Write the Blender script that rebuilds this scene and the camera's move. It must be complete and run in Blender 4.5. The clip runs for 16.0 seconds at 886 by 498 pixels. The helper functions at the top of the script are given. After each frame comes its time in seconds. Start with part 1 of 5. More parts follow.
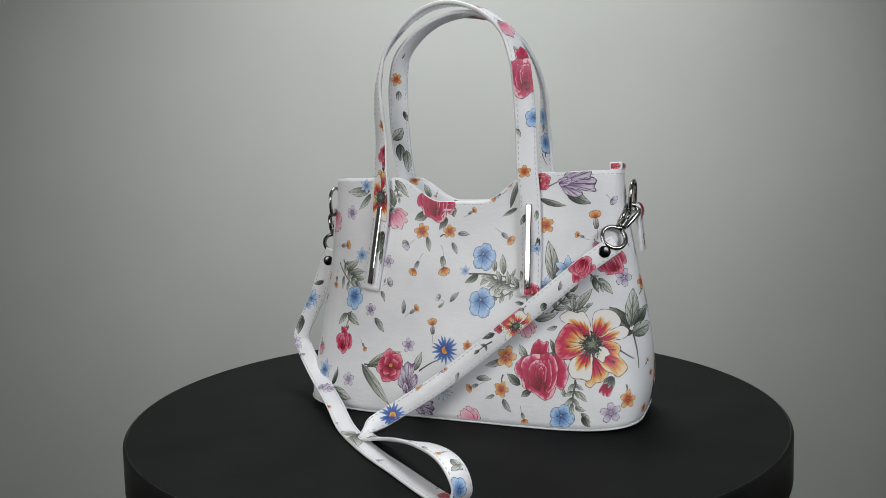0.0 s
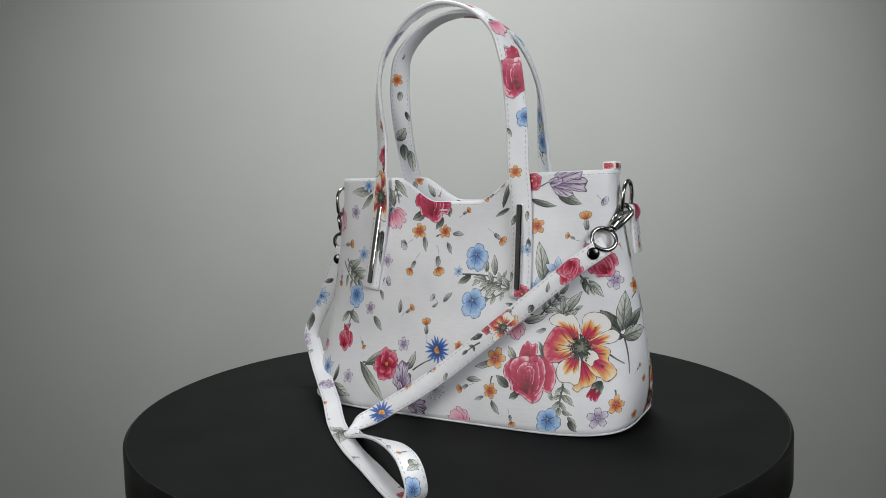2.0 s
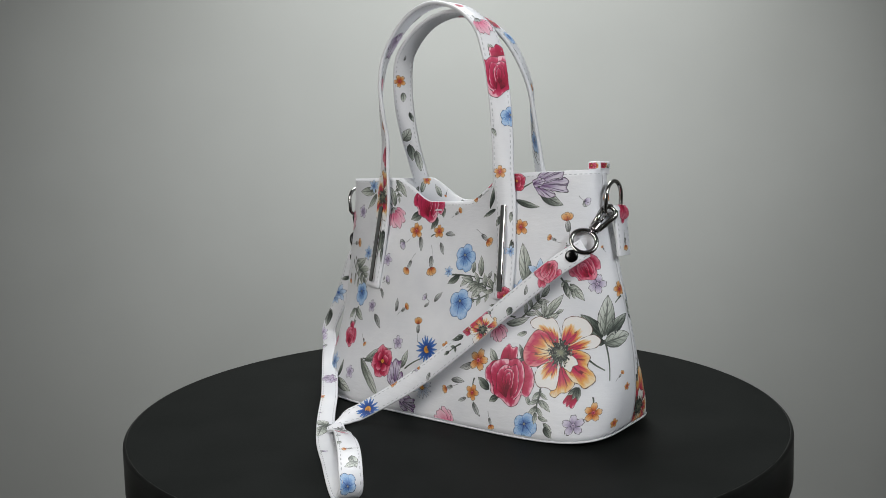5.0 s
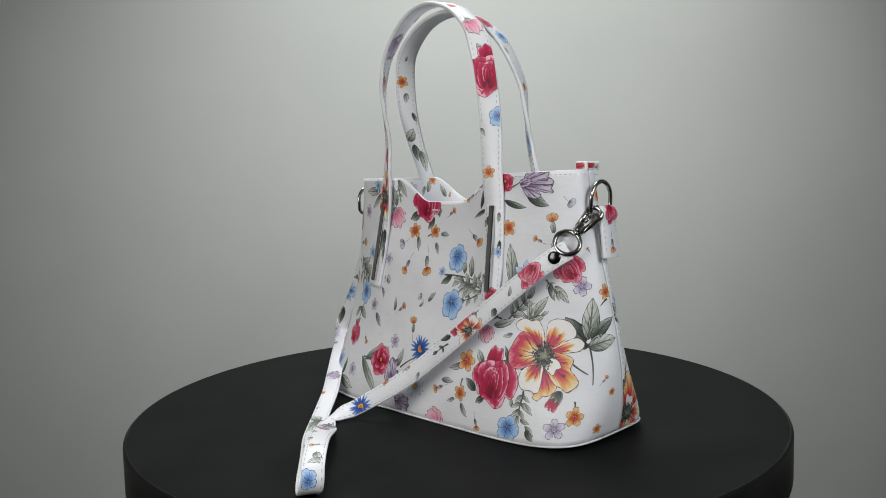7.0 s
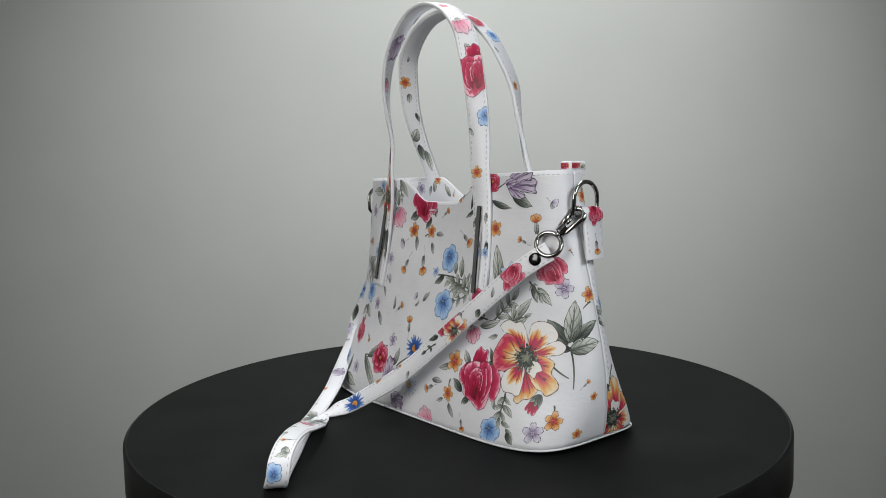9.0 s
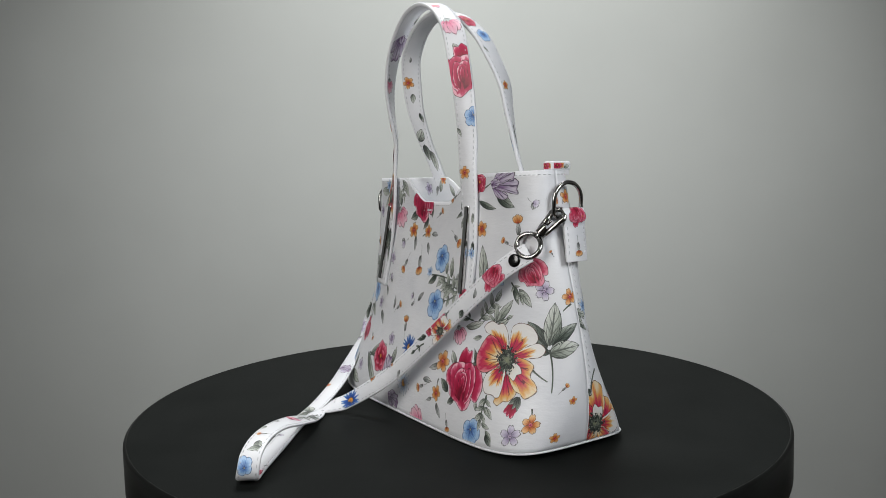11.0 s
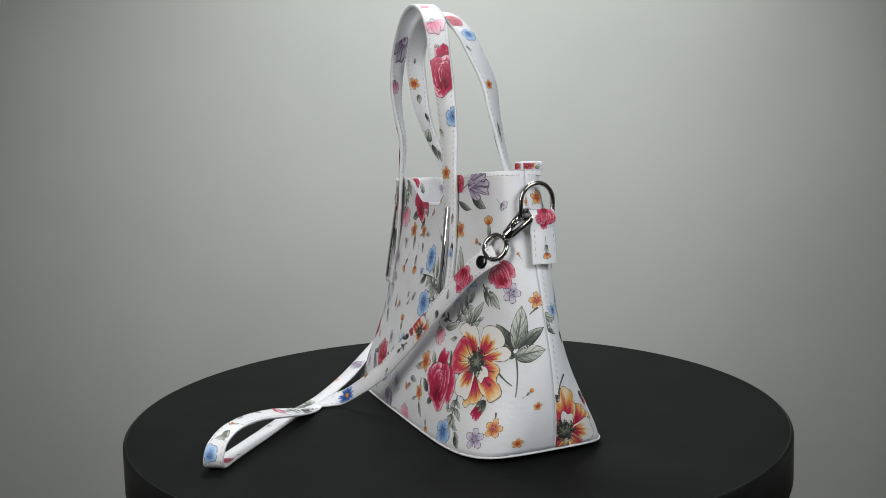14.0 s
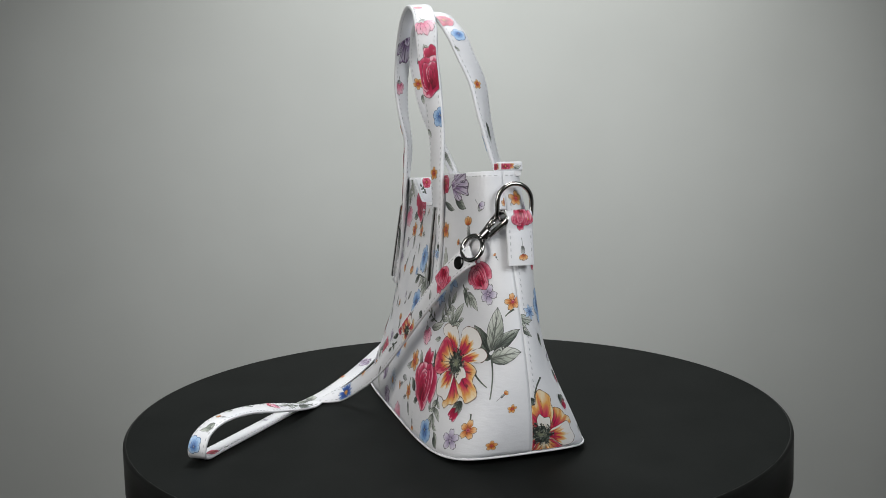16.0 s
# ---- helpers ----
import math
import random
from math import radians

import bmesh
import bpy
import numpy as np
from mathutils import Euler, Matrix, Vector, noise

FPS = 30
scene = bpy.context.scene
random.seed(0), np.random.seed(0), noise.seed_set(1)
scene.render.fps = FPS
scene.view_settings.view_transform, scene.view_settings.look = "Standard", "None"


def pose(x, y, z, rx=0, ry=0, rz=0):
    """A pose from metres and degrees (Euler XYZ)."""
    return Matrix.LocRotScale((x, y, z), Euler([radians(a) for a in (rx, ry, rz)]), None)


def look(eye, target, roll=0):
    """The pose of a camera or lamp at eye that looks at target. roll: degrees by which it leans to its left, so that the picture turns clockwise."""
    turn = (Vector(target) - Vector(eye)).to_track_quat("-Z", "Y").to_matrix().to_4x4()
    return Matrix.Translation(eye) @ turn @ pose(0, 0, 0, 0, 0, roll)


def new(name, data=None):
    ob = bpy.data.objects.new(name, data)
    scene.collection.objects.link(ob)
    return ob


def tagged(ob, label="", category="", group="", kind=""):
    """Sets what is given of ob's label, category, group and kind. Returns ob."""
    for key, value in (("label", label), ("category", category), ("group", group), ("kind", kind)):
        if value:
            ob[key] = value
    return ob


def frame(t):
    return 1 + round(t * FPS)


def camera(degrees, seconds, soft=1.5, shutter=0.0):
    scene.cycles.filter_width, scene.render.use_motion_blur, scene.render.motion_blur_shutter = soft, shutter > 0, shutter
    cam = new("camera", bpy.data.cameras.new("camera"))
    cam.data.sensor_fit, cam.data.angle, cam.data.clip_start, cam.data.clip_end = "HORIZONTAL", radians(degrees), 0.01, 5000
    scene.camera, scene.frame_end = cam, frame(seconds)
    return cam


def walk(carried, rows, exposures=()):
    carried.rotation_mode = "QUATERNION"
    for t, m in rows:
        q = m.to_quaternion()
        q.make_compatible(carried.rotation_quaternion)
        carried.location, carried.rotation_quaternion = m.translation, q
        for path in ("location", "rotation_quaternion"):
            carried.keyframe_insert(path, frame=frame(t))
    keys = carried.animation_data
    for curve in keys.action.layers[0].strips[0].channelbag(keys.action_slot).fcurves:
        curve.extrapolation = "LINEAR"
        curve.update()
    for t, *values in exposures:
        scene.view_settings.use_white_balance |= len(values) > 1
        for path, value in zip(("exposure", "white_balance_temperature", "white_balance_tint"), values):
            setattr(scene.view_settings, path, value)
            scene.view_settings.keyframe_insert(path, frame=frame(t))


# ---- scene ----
CAM_EYE = (0.0, -0.7272, 0.2063)
CAM_AIM = (-0.0116, 0.2694, 0.1241)
cam = camera(60.475, 16.0, soft=0.65)
walk(cam, [(0.0, look(CAM_EYE, CAM_AIM, -1.49)), (16.0, look(CAM_EYE, CAM_AIM, -1.49))],
     [(0.0, -0.09), (4.2, -0.09), (6.3, 0.02), (16.0, 0.02)])

# ---- world and lights ----
world = bpy.data.worlds.new("world")
scene.world = world
world.use_nodes = True
world.node_tree.nodes["Background"].inputs[0].default_value = (0.5, 0.55, 0.6, 1)
world.node_tree.nodes["Background"].inputs[1].default_value = 0.05


def softbox(name, eye, target, width, height, watts, colour):
    lamp = bpy.data.lights.new(name, "AREA")
    lamp.shape, lamp.size, lamp.size_y, lamp.energy, lamp.color = "RECTANGLE", width, height, watts, colour
    ob = new(name, lamp)
    ob.matrix_world = look(eye, target)
    return ob


softbox("key_light", (-0.565, -0.775, 0.55), (0, 0, 0.15), 0.38, 0.64, 5.0, (1.0, 0.985, 0.96))
softbox("fill_light", (0.49, -0.75, 0.56), (0, 0.1, 0.15), 0.36, 0.36, 4.2, (0.93, 0.965, 1.0))
softbox("top_light", (-0.05, 0.38, 1.3), (0.0, 0.08, 0), 0.55, 0.4, 14.5, (0.95, 0.98, 1.0))


# Added unseen spot: its soft cone leaves the wall's corners dark, like lens vignetting.
def wall_spot(eye, target, watts, degrees, colour):
    lamp = bpy.data.lights.new("wall_vignette_spot", "SPOT")
    lamp.energy, lamp.spot_size, lamp.spot_blend, lamp.shadow_soft_size, lamp.color = watts, radians(degrees), 1.0, 0.12, colour
    ob = new("wall_vignette_spot", lamp)
    ob.matrix_world = look(eye, target)


wall_spot((0.2, 0.1, 2.1), (0.04, 1.45, 0.60), 155, 82, (0.97, 0.99, 0.96))


# ---- materials ----
def material(name, base, rough=0.5, metal=0.0, spec=0.5):
    m = bpy.data.materials.new(name)
    m.use_nodes = True
    b = m.node_tree.nodes["Principled BSDF"]
    b.inputs["Base Color"].default_value = (*base, 1)
    b.inputs["Roughness"].default_value = rough
    b.inputs["Metallic"].default_value = metal
    b.inputs["Specular IOR Level"].default_value = spec
    return m, m.node_tree.nodes, m.node_tree.links, b


def ramp(nodes, stops, mode="LINEAR"):
    r = nodes.new("ShaderNodeValToRGB")
    r.color_ramp.interpolation = mode
    while len(r.color_ramp.elements) < len(stops):
        r.color_ramp.elements.new(0.5)
    for e, (p, c) in zip(r.color_ramp.elements, stops):
        e.position, e.color = p, (*c, 1)
    return r


def noise_node(nodes, links, scale, detail=4, stretch=(1, 1, 1), coords="Object", rough=0.5):
    tc, mp, nz = nodes.new("ShaderNodeTexCoord"), nodes.new("ShaderNodeMapping"), nodes.new("ShaderNodeTexNoise")
    mp.inputs["Scale"].default_value = stretch
    nz.inputs["Scale"].default_value, nz.inputs["Detail"].default_value = scale, detail
    nz.inputs["Roughness"].default_value = rough
    links.new(tc.outputs[coords], mp.inputs["Vector"])
    links.new(mp.outputs["Vector"], nz.inputs["Vector"])
    return nz


def bump(nodes, links, b, source, strength, distance, chain=None):
    bp = nodes.new("ShaderNodeBump")
    bp.inputs["Strength"].default_value, bp.inputs["Distance"].default_value = strength, distance
    links.new(source, bp.inputs["Height"])
    if chain:
        links.new(chain.outputs["Normal"], bp.inputs["Normal"])
    links.new(bp.outputs["Normal"], b.inputs["Normal"])
    return bp


def varied(m, nodes, links, b, a, c, scale, lo=0.35, hi=0.65, stretch=(1, 1, 1)):
    nz = noise_node(nodes, links, scale, 5, stretch)
    r = ramp(nodes, [(lo, a), (hi, c)])
    links.new(nz.outputs["Fac"], r.inputs["Fac"])
    links.new(r.outputs["Color"], b.inputs["Base Color"])
    return nz


def leather_relief(nodes, links, b, strength=0.35):
    grain = noise_node(nodes, links, 900, 3)
    crease = noise_node(nodes, links, 170, 4, (0.7, 0.7, 2.0))
    first = bump(nodes, links, b, crease.outputs["Fac"], strength * 0.8, 0.0009)
    return bump(nodes, links, b, grain.outputs["Fac"], strength * 0.6, 0.0003, first)


def make_leather():
    m, n, l, b = material("white_leather", (0.8, 0.8, 0.82), 0.42)
    varied(m, n, l, b, (0.74, 0.745, 0.77), (0.82, 0.82, 0.835), 25)
    leather_relief(n, l, b)
    return m


def make_plain(name, a, c, scale, rough, relief=0.0, relief_scale=200, metal=0.0, spec=0.5, depth=0.0005):
    m, n, l, b = material(name, a, rough, metal, spec)
    varied(m, n, l, b, a, c, scale)
    if relief:
        bump(n, l, b, noise_node(n, l, relief_scale, 4).outputs["Fac"], relief, depth)
    return m


LEATHER = make_leather()
EDGE = make_plain("edge_paint", (0.66, 0.67, 0.68), (0.74, 0.74, 0.75), 60, 0.5)
LINING = make_plain("lining", (0.66, 0.67, 0.68), (0.72, 0.72, 0.73), 40, 0.85, 0.3, 700)
THREAD = make_plain("thread", (0.44, 0.45, 0.46), (0.62, 0.62, 0.64), 200, 0.8)
CHROME = make_plain("chrome", (0.62, 0.61, 0.6), (0.7, 0.69, 0.68), 30, 0.05, metal=1.0)
STEEL = make_plain("gunmetal_nickel", (0.36, 0.35, 0.34), (0.45, 0.44, 0.43), 60, 0.16, metal=1.0)
RIVET = make_plain("dark_nickel", (0.06, 0.06, 0.06), (0.1, 0.1, 0.1), 60, 0.18, metal=1.0)
BLACK = make_plain("black_laminate", (0.0083, 0.0093, 0.0087), (0.0112, 0.0123, 0.0116), 14, 0.55, 0.12, 500, spec=0.03)
BAND = make_plain("black_edge_band", (0.004, 0.0044, 0.004), (0.0065, 0.007, 0.0065), 30, 0.36, 0.05, 300, spec=0.16)
WALL = make_plain("grey_wall_paint", (0.495, 0.505, 0.49), (0.525, 0.535, 0.52), 2.2, 0.85, 0.15, 160)
WOOD = make_plain("brown_wood", (0.09, 0.055, 0.035), (0.15, 0.09, 0.055), 4, 0.5)
FLOORING = make_plain("floor_boards", (0.05, 0.042, 0.035), (0.08, 0.066, 0.052), 3, 0.6)


# ---- mesh helpers ----
def ob_from(name, verts, faces, mat, parent=None, label="", smooth=True, uvs=None):
    me = bpy.data.meshes.new(name)
    me.from_pydata([tuple(v) for v in verts], [], faces)
    if uvs is not None:
        layer = me.uv_layers.new(name="UVMap")
        flat = [c for f in faces for i in f for c in uvs[i]]
        layer.data.foreach_set("uv", flat)
    me.validate()
    if smooth:
        me.polygons.foreach_set("use_smooth", [True] * len(me.polygons))
    if isinstance(mat, (list, tuple)):
        for one in mat:
            me.materials.append(one)
    else:
        me.materials.append(mat)
    ob = new(name, me)
    if parent:
        ob.parent = parent
    if label:
        tagged(ob, label)
    return ob


def part(name, bm, mat, parent, label="", smooth=False):
    me = bpy.data.meshes.new(name)
    bmesh.ops.recalc_face_normals(bm, faces=bm.faces)
    bm.to_mesh(me)
    bm.free()
    if smooth:
        me.polygons.foreach_set("use_smooth", [True] * len(me.polygons))
    me.materials.append(mat)
    ob = new(name, me)
    ob.parent = parent
    if label:
        tagged(ob, label)
    return ob


def box(size, m=None, bevel=0.0, segments=2):
    bm = bmesh.new()
    bmesh.ops.create_cube(bm, size=1.0, matrix=(m or Matrix()) @ Matrix.Diagonal((*size, 1)))
    if bevel:
        bmesh.ops.bevel(bm, geom=bm.edges[:], offset=bevel, segments=segments, affect="EDGES", profile=0.5)
    return bm


def tube(path, radius, sides=12, closed=False, mat=None, name="wire", parent=None, label=""):
    pts = [Vector(p) for p in path]
    n = len(pts)
    verts, faces = [], []
    ref = Vector((0.31, 0.17, 0.93))
    for i, p in enumerate(pts):
        a = pts[(i - 1) % n] if closed or i else pts[0]
        c = pts[(i + 1) % n] if closed or i < n - 1 else pts[-1]
        t = (c - a).normalized()
        u = (ref - t * ref.dot(t)).normalized()
        w = t.cross(u)
        ref = u
        for k in range(sides):
            q = 2 * math.pi * k / sides
            verts.append(p + radius * (math.cos(q) * u + math.sin(q) * w))
    for i in range(n if closed else n - 1):
        j = (i + 1) % n
        for k in range(sides):
            h = (k + 1) % sides
            faces.append((i * sides + k, i * sides + h, j * sides + h, j * sides + k))
    if not closed:
        faces.append(tuple(range(sides))[::-1])
        faces.append(tuple(range((n - 1) * sides, n * sides)))
    return ob_from(name, verts, faces, mat, parent, label)


def spline(points, per=10):
    """Catmull-Rom through the points."""
    p = np.array(points, float)
    p = np.vstack([2 * p[0] - p[1], p, 2 * p[-1] - p[-2]])
    out = []
    for i in range(1, len(p) - 2):
        for k in range(per):
            t = k / per
            out.append(0.5 * ((2 * p[i]) + (p[i + 1] - p[i - 1]) * t + (2 * p[i - 1] - 5 * p[i] + 4 * p[i + 1] - p[i + 2]) * t * t
                              + (3 * p[i] - p[i - 1] - 3 * p[i + 1] + p[i + 2]) * t ** 3))
    out.append(p[-2])
    return np.array(out)


class Band:
    """A leather strap along a line, with its outer face towards the given normals."""

    def __init__(self, points, normals, width, thick, per=10, creases=None):
        self.c = spline(points, per)
        nn = spline(normals, per)
        tg = np.gradient(self.c, axis=0)
        tg /= np.linalg.norm(tg, axis=1)[:, None]
        nn = nn - tg * (nn * tg).sum(1)[:, None]
        self.n = nn / np.linalg.norm(nn, axis=1)[:, None]
        self.w = np.cross(self.n, tg)
        if creases:
            across = self.w[::per].copy()
            for i, v in creases.items():
                across[i] = np.array(v) / np.linalg.norm(v)
            self.w = spline(across, per)
            self.w /= np.linalg.norm(self.w, axis=1)[:, None]
            nn = np.cross(tg, self.w)
            self.n = nn / np.linalg.norm(nn, axis=1)[:, None]
        self.width, self.thick = width, thick
        self.l = np.concatenate([[0], np.cumsum(np.linalg.norm(np.diff(self.c, axis=0), axis=1))])
        self.length = self.l[-1]

    def at(self, a, b, up=0.0):
        """The point a metres along, b metres across, up above the outer face (below the inner face when side is negative)."""
        c, n, w = (np.array([np.interp(a, self.l, q[:, k]) for k in range(3)]) for q in (self.c, self.n, self.w))
        n, w = n / np.linalg.norm(n), w / np.linalg.norm(w)
        return c + w * b + n * up

    def mesh(self, name, mat, parent, label=""):
        h, t = self.width / 2, self.thick / 2
        prof = [(-h, -t * 0.5), (-h + t * 0.6, -t), (h - t * 0.6, -t), (h, -t * 0.5), (h, t * 0.5), (h - t * 0.6, t), (-h + t * 0.6, t), (-h, t * 0.5)]
        verts, faces = [], []
        m = len(prof)
        for c, n, w in zip(self.c, self.n, self.w):
            for x, y in prof:
                verts.append(c + w * x + n * y)
        for i in range(len(self.c) - 1):
            for k in range(m):
                j = (k + 1) % m
                faces.append((i * m + k, i * m + j, (i + 1) * m + j, (i + 1) * m + k))
        faces.append(tuple(range(m))[::-1])
        faces.append(tuple(range((len(self.c) - 1) * m, len(self.c) * m)))
        ob = ob_from(name, verts, faces, [mat, EDGE], parent, label)
        for p in ob.data.polygons:
            k = p.index % m
            if p.index < (len(self.c) - 1) * m:
                p.material_index = 1 if k in (3, 7) else 0
        return ob


def stitches(places, name, parent, size=(0.0024, 0.0006, 0.0004), mat=None):
    """A row of thread stitches: each place is (point, along, normal)."""
    verts, faces = [], []
    for p, a, n in places:
        p, a, n = Vector(p), Vector(a).normalized(), Vector(n).normalized()
        s = n.cross(a)
        k = len(verts)
        L, W, H = size
        verts += [p - a * L / 2 - s * W / 2, p + a * L / 2 - s * W / 2, p + a * L / 2 + s * W / 2, p - a * L / 2 + s * W / 2,
                  p - a * L * 0.3 - s * W * 0.2 + n * H, p + a * L * 0.3 - s * W * 0.2 + n * H, p + a * L * 0.3 + s * W * 0.2 + n * H, p - a * L * 0.3 + s * W * 0.2 + n * H]
        faces += [tuple(k + i for i in f) for f in ((0, 1, 5, 4), (1, 2, 6, 5), (2, 3, 7, 6), (3, 0, 4, 7), (4, 5, 6, 7))]
    return ob_from(name, verts, faces, mat or THREAD, parent, "", smooth=False)


def band_stitches(band, name, parent, inset=0.0022, pitch=0.0046, start=0.004, end=0.004, sides=(1,), up=None):
    out = []
    up = band.thick / 2 if up is None else up
    for side in sides:
        for edge in (-1, 1):
            for a in np.arange(start, band.length - end, pitch):
                b = edge * (band.width / 2 - inset)
                p, q = band.at(a, b, side * up), band.at(a + 0.002, b, side * up)
                n = (band.at(a, b, side * (up + 0.001)) - p)
                out.append((p, q - p, n))
    return stitches(out, name, parent)


# ---- room ----
def slab(name, size, centre, mat, label, category):
    bm = box(size, Matrix.Translation(centre))
    me = bpy.data.meshes.new(name)
    bm.to_mesh(me)
    bm.free()
    me.materials.append(mat)
    return tagged(new(name, me), label, category, kind="structure")


slab("wall_back", (5.0, 0.1, 3.2), (0, 1.50, 0.8), WALL, "plain grey painted wall behind the turntable", "wall")
slab("wall_left", (0.1, 5.6, 3.2), (-2.3, -1.3, 0.8), WALL, "plain grey painted side wall", "wall")
slab("wall_right", (0.1, 5.6, 3.2), (2.3, -1.3, 0.8), WALL, "plain grey painted side wall", "wall")
slab("wall_front", (5.0, 0.1, 3.2), (0, -4.15, 0.8), WOOD, "brown wooden wall behind the camera", "wall")
slab("floor", (5.0, 5.9, 0.1), (0, -1.3, -0.85), FLOORING, "brown wooden floor", "floor")
slab("ceiling", (5.0, 5.9, 0.1), (0, -1.3, 2.45), WALL, "plain pale ceiling", "ceiling")


# ---- turntable ----
def lathe(name, profile, mat, parent, label="", steps=160):
    verts, faces = [], []
    m = len(profile)
    for i in range(steps):
        q = 2 * math.pi * i / steps
        verts += [(r * math.cos(q), r * math.sin(q), z) for r, z in profile]
    for i in range(steps):
        j = (i + 1) % steps
        for k in range(m - 1):
            faces.append((i * m + k, j * m + k, j * m + k + 1, i * m + k + 1))
    faces.append(tuple(i * m for i in range(steps))[::-1])
    faces.append(tuple(i * m + m - 1 for i in range(steps)))
    ob = ob_from(name, verts, faces, mat, parent, label)
    for p in ob.data.polygons:
        if len(p.vertices) > 4:
            p.use_smooth = False
    return ob


def make_turntable():
    root = tagged(new("turntable"), "round matt black display turntable, slowly turning", "turntable")
    lathe("disc", [(0.29, -0.038), (0.2971, -0.038), (0.2971, -0.001), (0.2971, 0.0)], BLACK, root)
    low = [(0.2975 + 0.0025 * math.sin(q), -0.0375 - 0.0025 * math.cos(q)) for q in np.radians([0, 30, 60, 90])]
    high = [(0.2975 + 0.0025 * math.sin(q), -0.0025 + 0.0025 * math.cos(q)) for q in np.radians([90, 60, 30, 0])]
    ring = [(0.2972, -0.040)] + low + high + [(0.2972, 0.0)]
    verts, faces, n, steps = [], [], len(ring), 200
    for i in range(steps):
        q = 2 * math.pi * i / steps
        verts += [(r * math.cos(q), r * math.sin(q), z) for r, z in ring]
    for i in range(steps):
        j = (i + 1) % steps
        faces += [(i * n + k, j * n + k, j * n + (k + 1) % n, i * n + (k + 1) % n) for k in range(n)]
    ob_from("edge_band", verts, faces, BAND, root, "smooth black edge band")
    return root


def make_plinth():
    root = tagged(new("plinth"), "dark round pedestal carrying the turntable", "pedestal")
    lathe("column", [(0.2, -0.8), (0.2, -0.79), (0.07, -0.77), (0.07, -0.07), (0.16, -0.06), (0.16, -0.040)], BLACK, root, steps=64)
    return root


turntable = make_turntable()
plinth = make_plinth()

# ---- handbag ----
HEIGHT = 0.215


Z_AT = (0.0, 0.05, 0.10, 0.15, 0.20, 0.225)
LENGTH_FIT = np.polyfit(Z_AT, (0.1590, 0.1660, 0.1604, 0.1502, 0.1434, 0.1425), 3)
DEPTH_FIT = np.polyfit(Z_AT, (0.0685, 0.0592, 0.0485, 0.0363, 0.0282, 0.0270), 3)
FULL_FIT = np.polyfit(Z_AT, (5.0, 2.60, 2.15, 2.62, 3.35, 3.6), 3)
BACK_AT = (0.0, 0.02, 0.05, 0.08, 0.11, 0.15, 0.19, 0.225)
BACK_FIT = np.polyfit(BACK_AT, (0.0620, 0.0585, 0.0522, 0.0462, 0.0412, 0.0368, 0.0300, 0.0235), 5)


def half_length(z):
    return float(np.polyval(LENGTH_FIT, z))


def half_depth(z):
    return float(np.polyval(DEPTH_FIT, z))


def back_depth(z):
    return float(np.polyval(BACK_FIT, z))


def fullness(z):
    return float(np.polyval(FULL_FIT, z))


def twist(x, z):
    """The bag's top has settled a little askew over its base."""
    return -0.255 * x * z


def raised(x, z):
    """The ends of the bag curve up off the table a little."""
    return 0.0055 * min(abs(x) / 0.159, 1.0) ** 6 * max(0.0, 1 - z / 0.05) ** 2


def dent(x, z):
    """The front sinks in slightly between the handles."""
    f = min(max((z - 0.12) / 0.06, 0), 1)
    return 0.0045 * f * f * (3 - 2 * f) * math.exp(-((x + 0.02) / 0.045) ** 2)


def outline(z, count=241):
    """The bag's front half at height z, from its left seam to its right seam."""
    q = np.linspace(math.pi, 2 * math.pi, count)
    e = 2 / fullness(z)
    c, s = np.cos(q), np.sin(q)
    return half_length(z) * np.sign(c) * np.abs(c) ** e, -0.004 * z / HEIGHT + half_depth(z) * np.sign(s) * np.abs(s) ** e


LEVELS = np.linspace(0, 0.225, 46)
GIRTH = []
for level in LEVELS:
    px, py = outline(level)
    run = np.concatenate([[0], np.cumsum(np.hypot(np.diff(px), np.diff(py)))])
    GIRTH.append((run - run[len(run) // 2], px, py))
SEAM = [g[0][-1] for g in GIRTH]


def skin0(s, z, back=False):
    """The point of the bag's surface s metres round from the middle of the front, at height z."""
    k = min(max(z / LEVELS[1], 0), len(LEVELS) - 1.001)
    i, f = int(k), k - int(k)
    pts = []
    for run, gx, gy in (GIRTH[i], GIRTH[i + 1]):
        u = s
        x, y = np.interp(u, run, gx), np.interp(u, run, gy)
        over = abs(u) - run[-1]
        if over > 0:
            x2, y2 = np.interp(run[-1] - over, run, gx), np.interp(run[-1] - over, run, gy)
            x, y = math.copysign(x2, s), 2 * gy[-1] - y2
        pts.append((x, y))
    x = pts[0][0] * (1 - f) + pts[1][0] * f
    y = pts[0][1] * (1 - f) + pts[1][1] * f
    if back:
        mid = -0.004 * z / HEIGHT
        x, y = -x, mid + (mid - y) * back_depth(z) / half_depth(z)
    else:
        y += dent(x, z)
    return np.array((x, y + twist(x, z), z + raised(x, z)))


def skin(s, z, lift=0.0, back=False):
    p = skin0(s, z, back)
    if lift:
        a, c = skin0(s + 0.002, z, back) - skin0(s - 0.002, z, back), skin0(s, z + 0.002, back) - skin0(s, z - 0.002, back)
        n = np.cross(a, c)
        p = p + n / np.linalg.norm(n) * lift
    return p


def rim_height(s):
    """The top edge, with its scooped middle."""
    d = abs(s)
    u = min(max((d - 0.022) / 0.045, 0), 1)
    return HEIGHT - 0.0225 * (1 - u * u * (3 - 2 * u)) + 0.0015 * min(d / 0.14, 1)


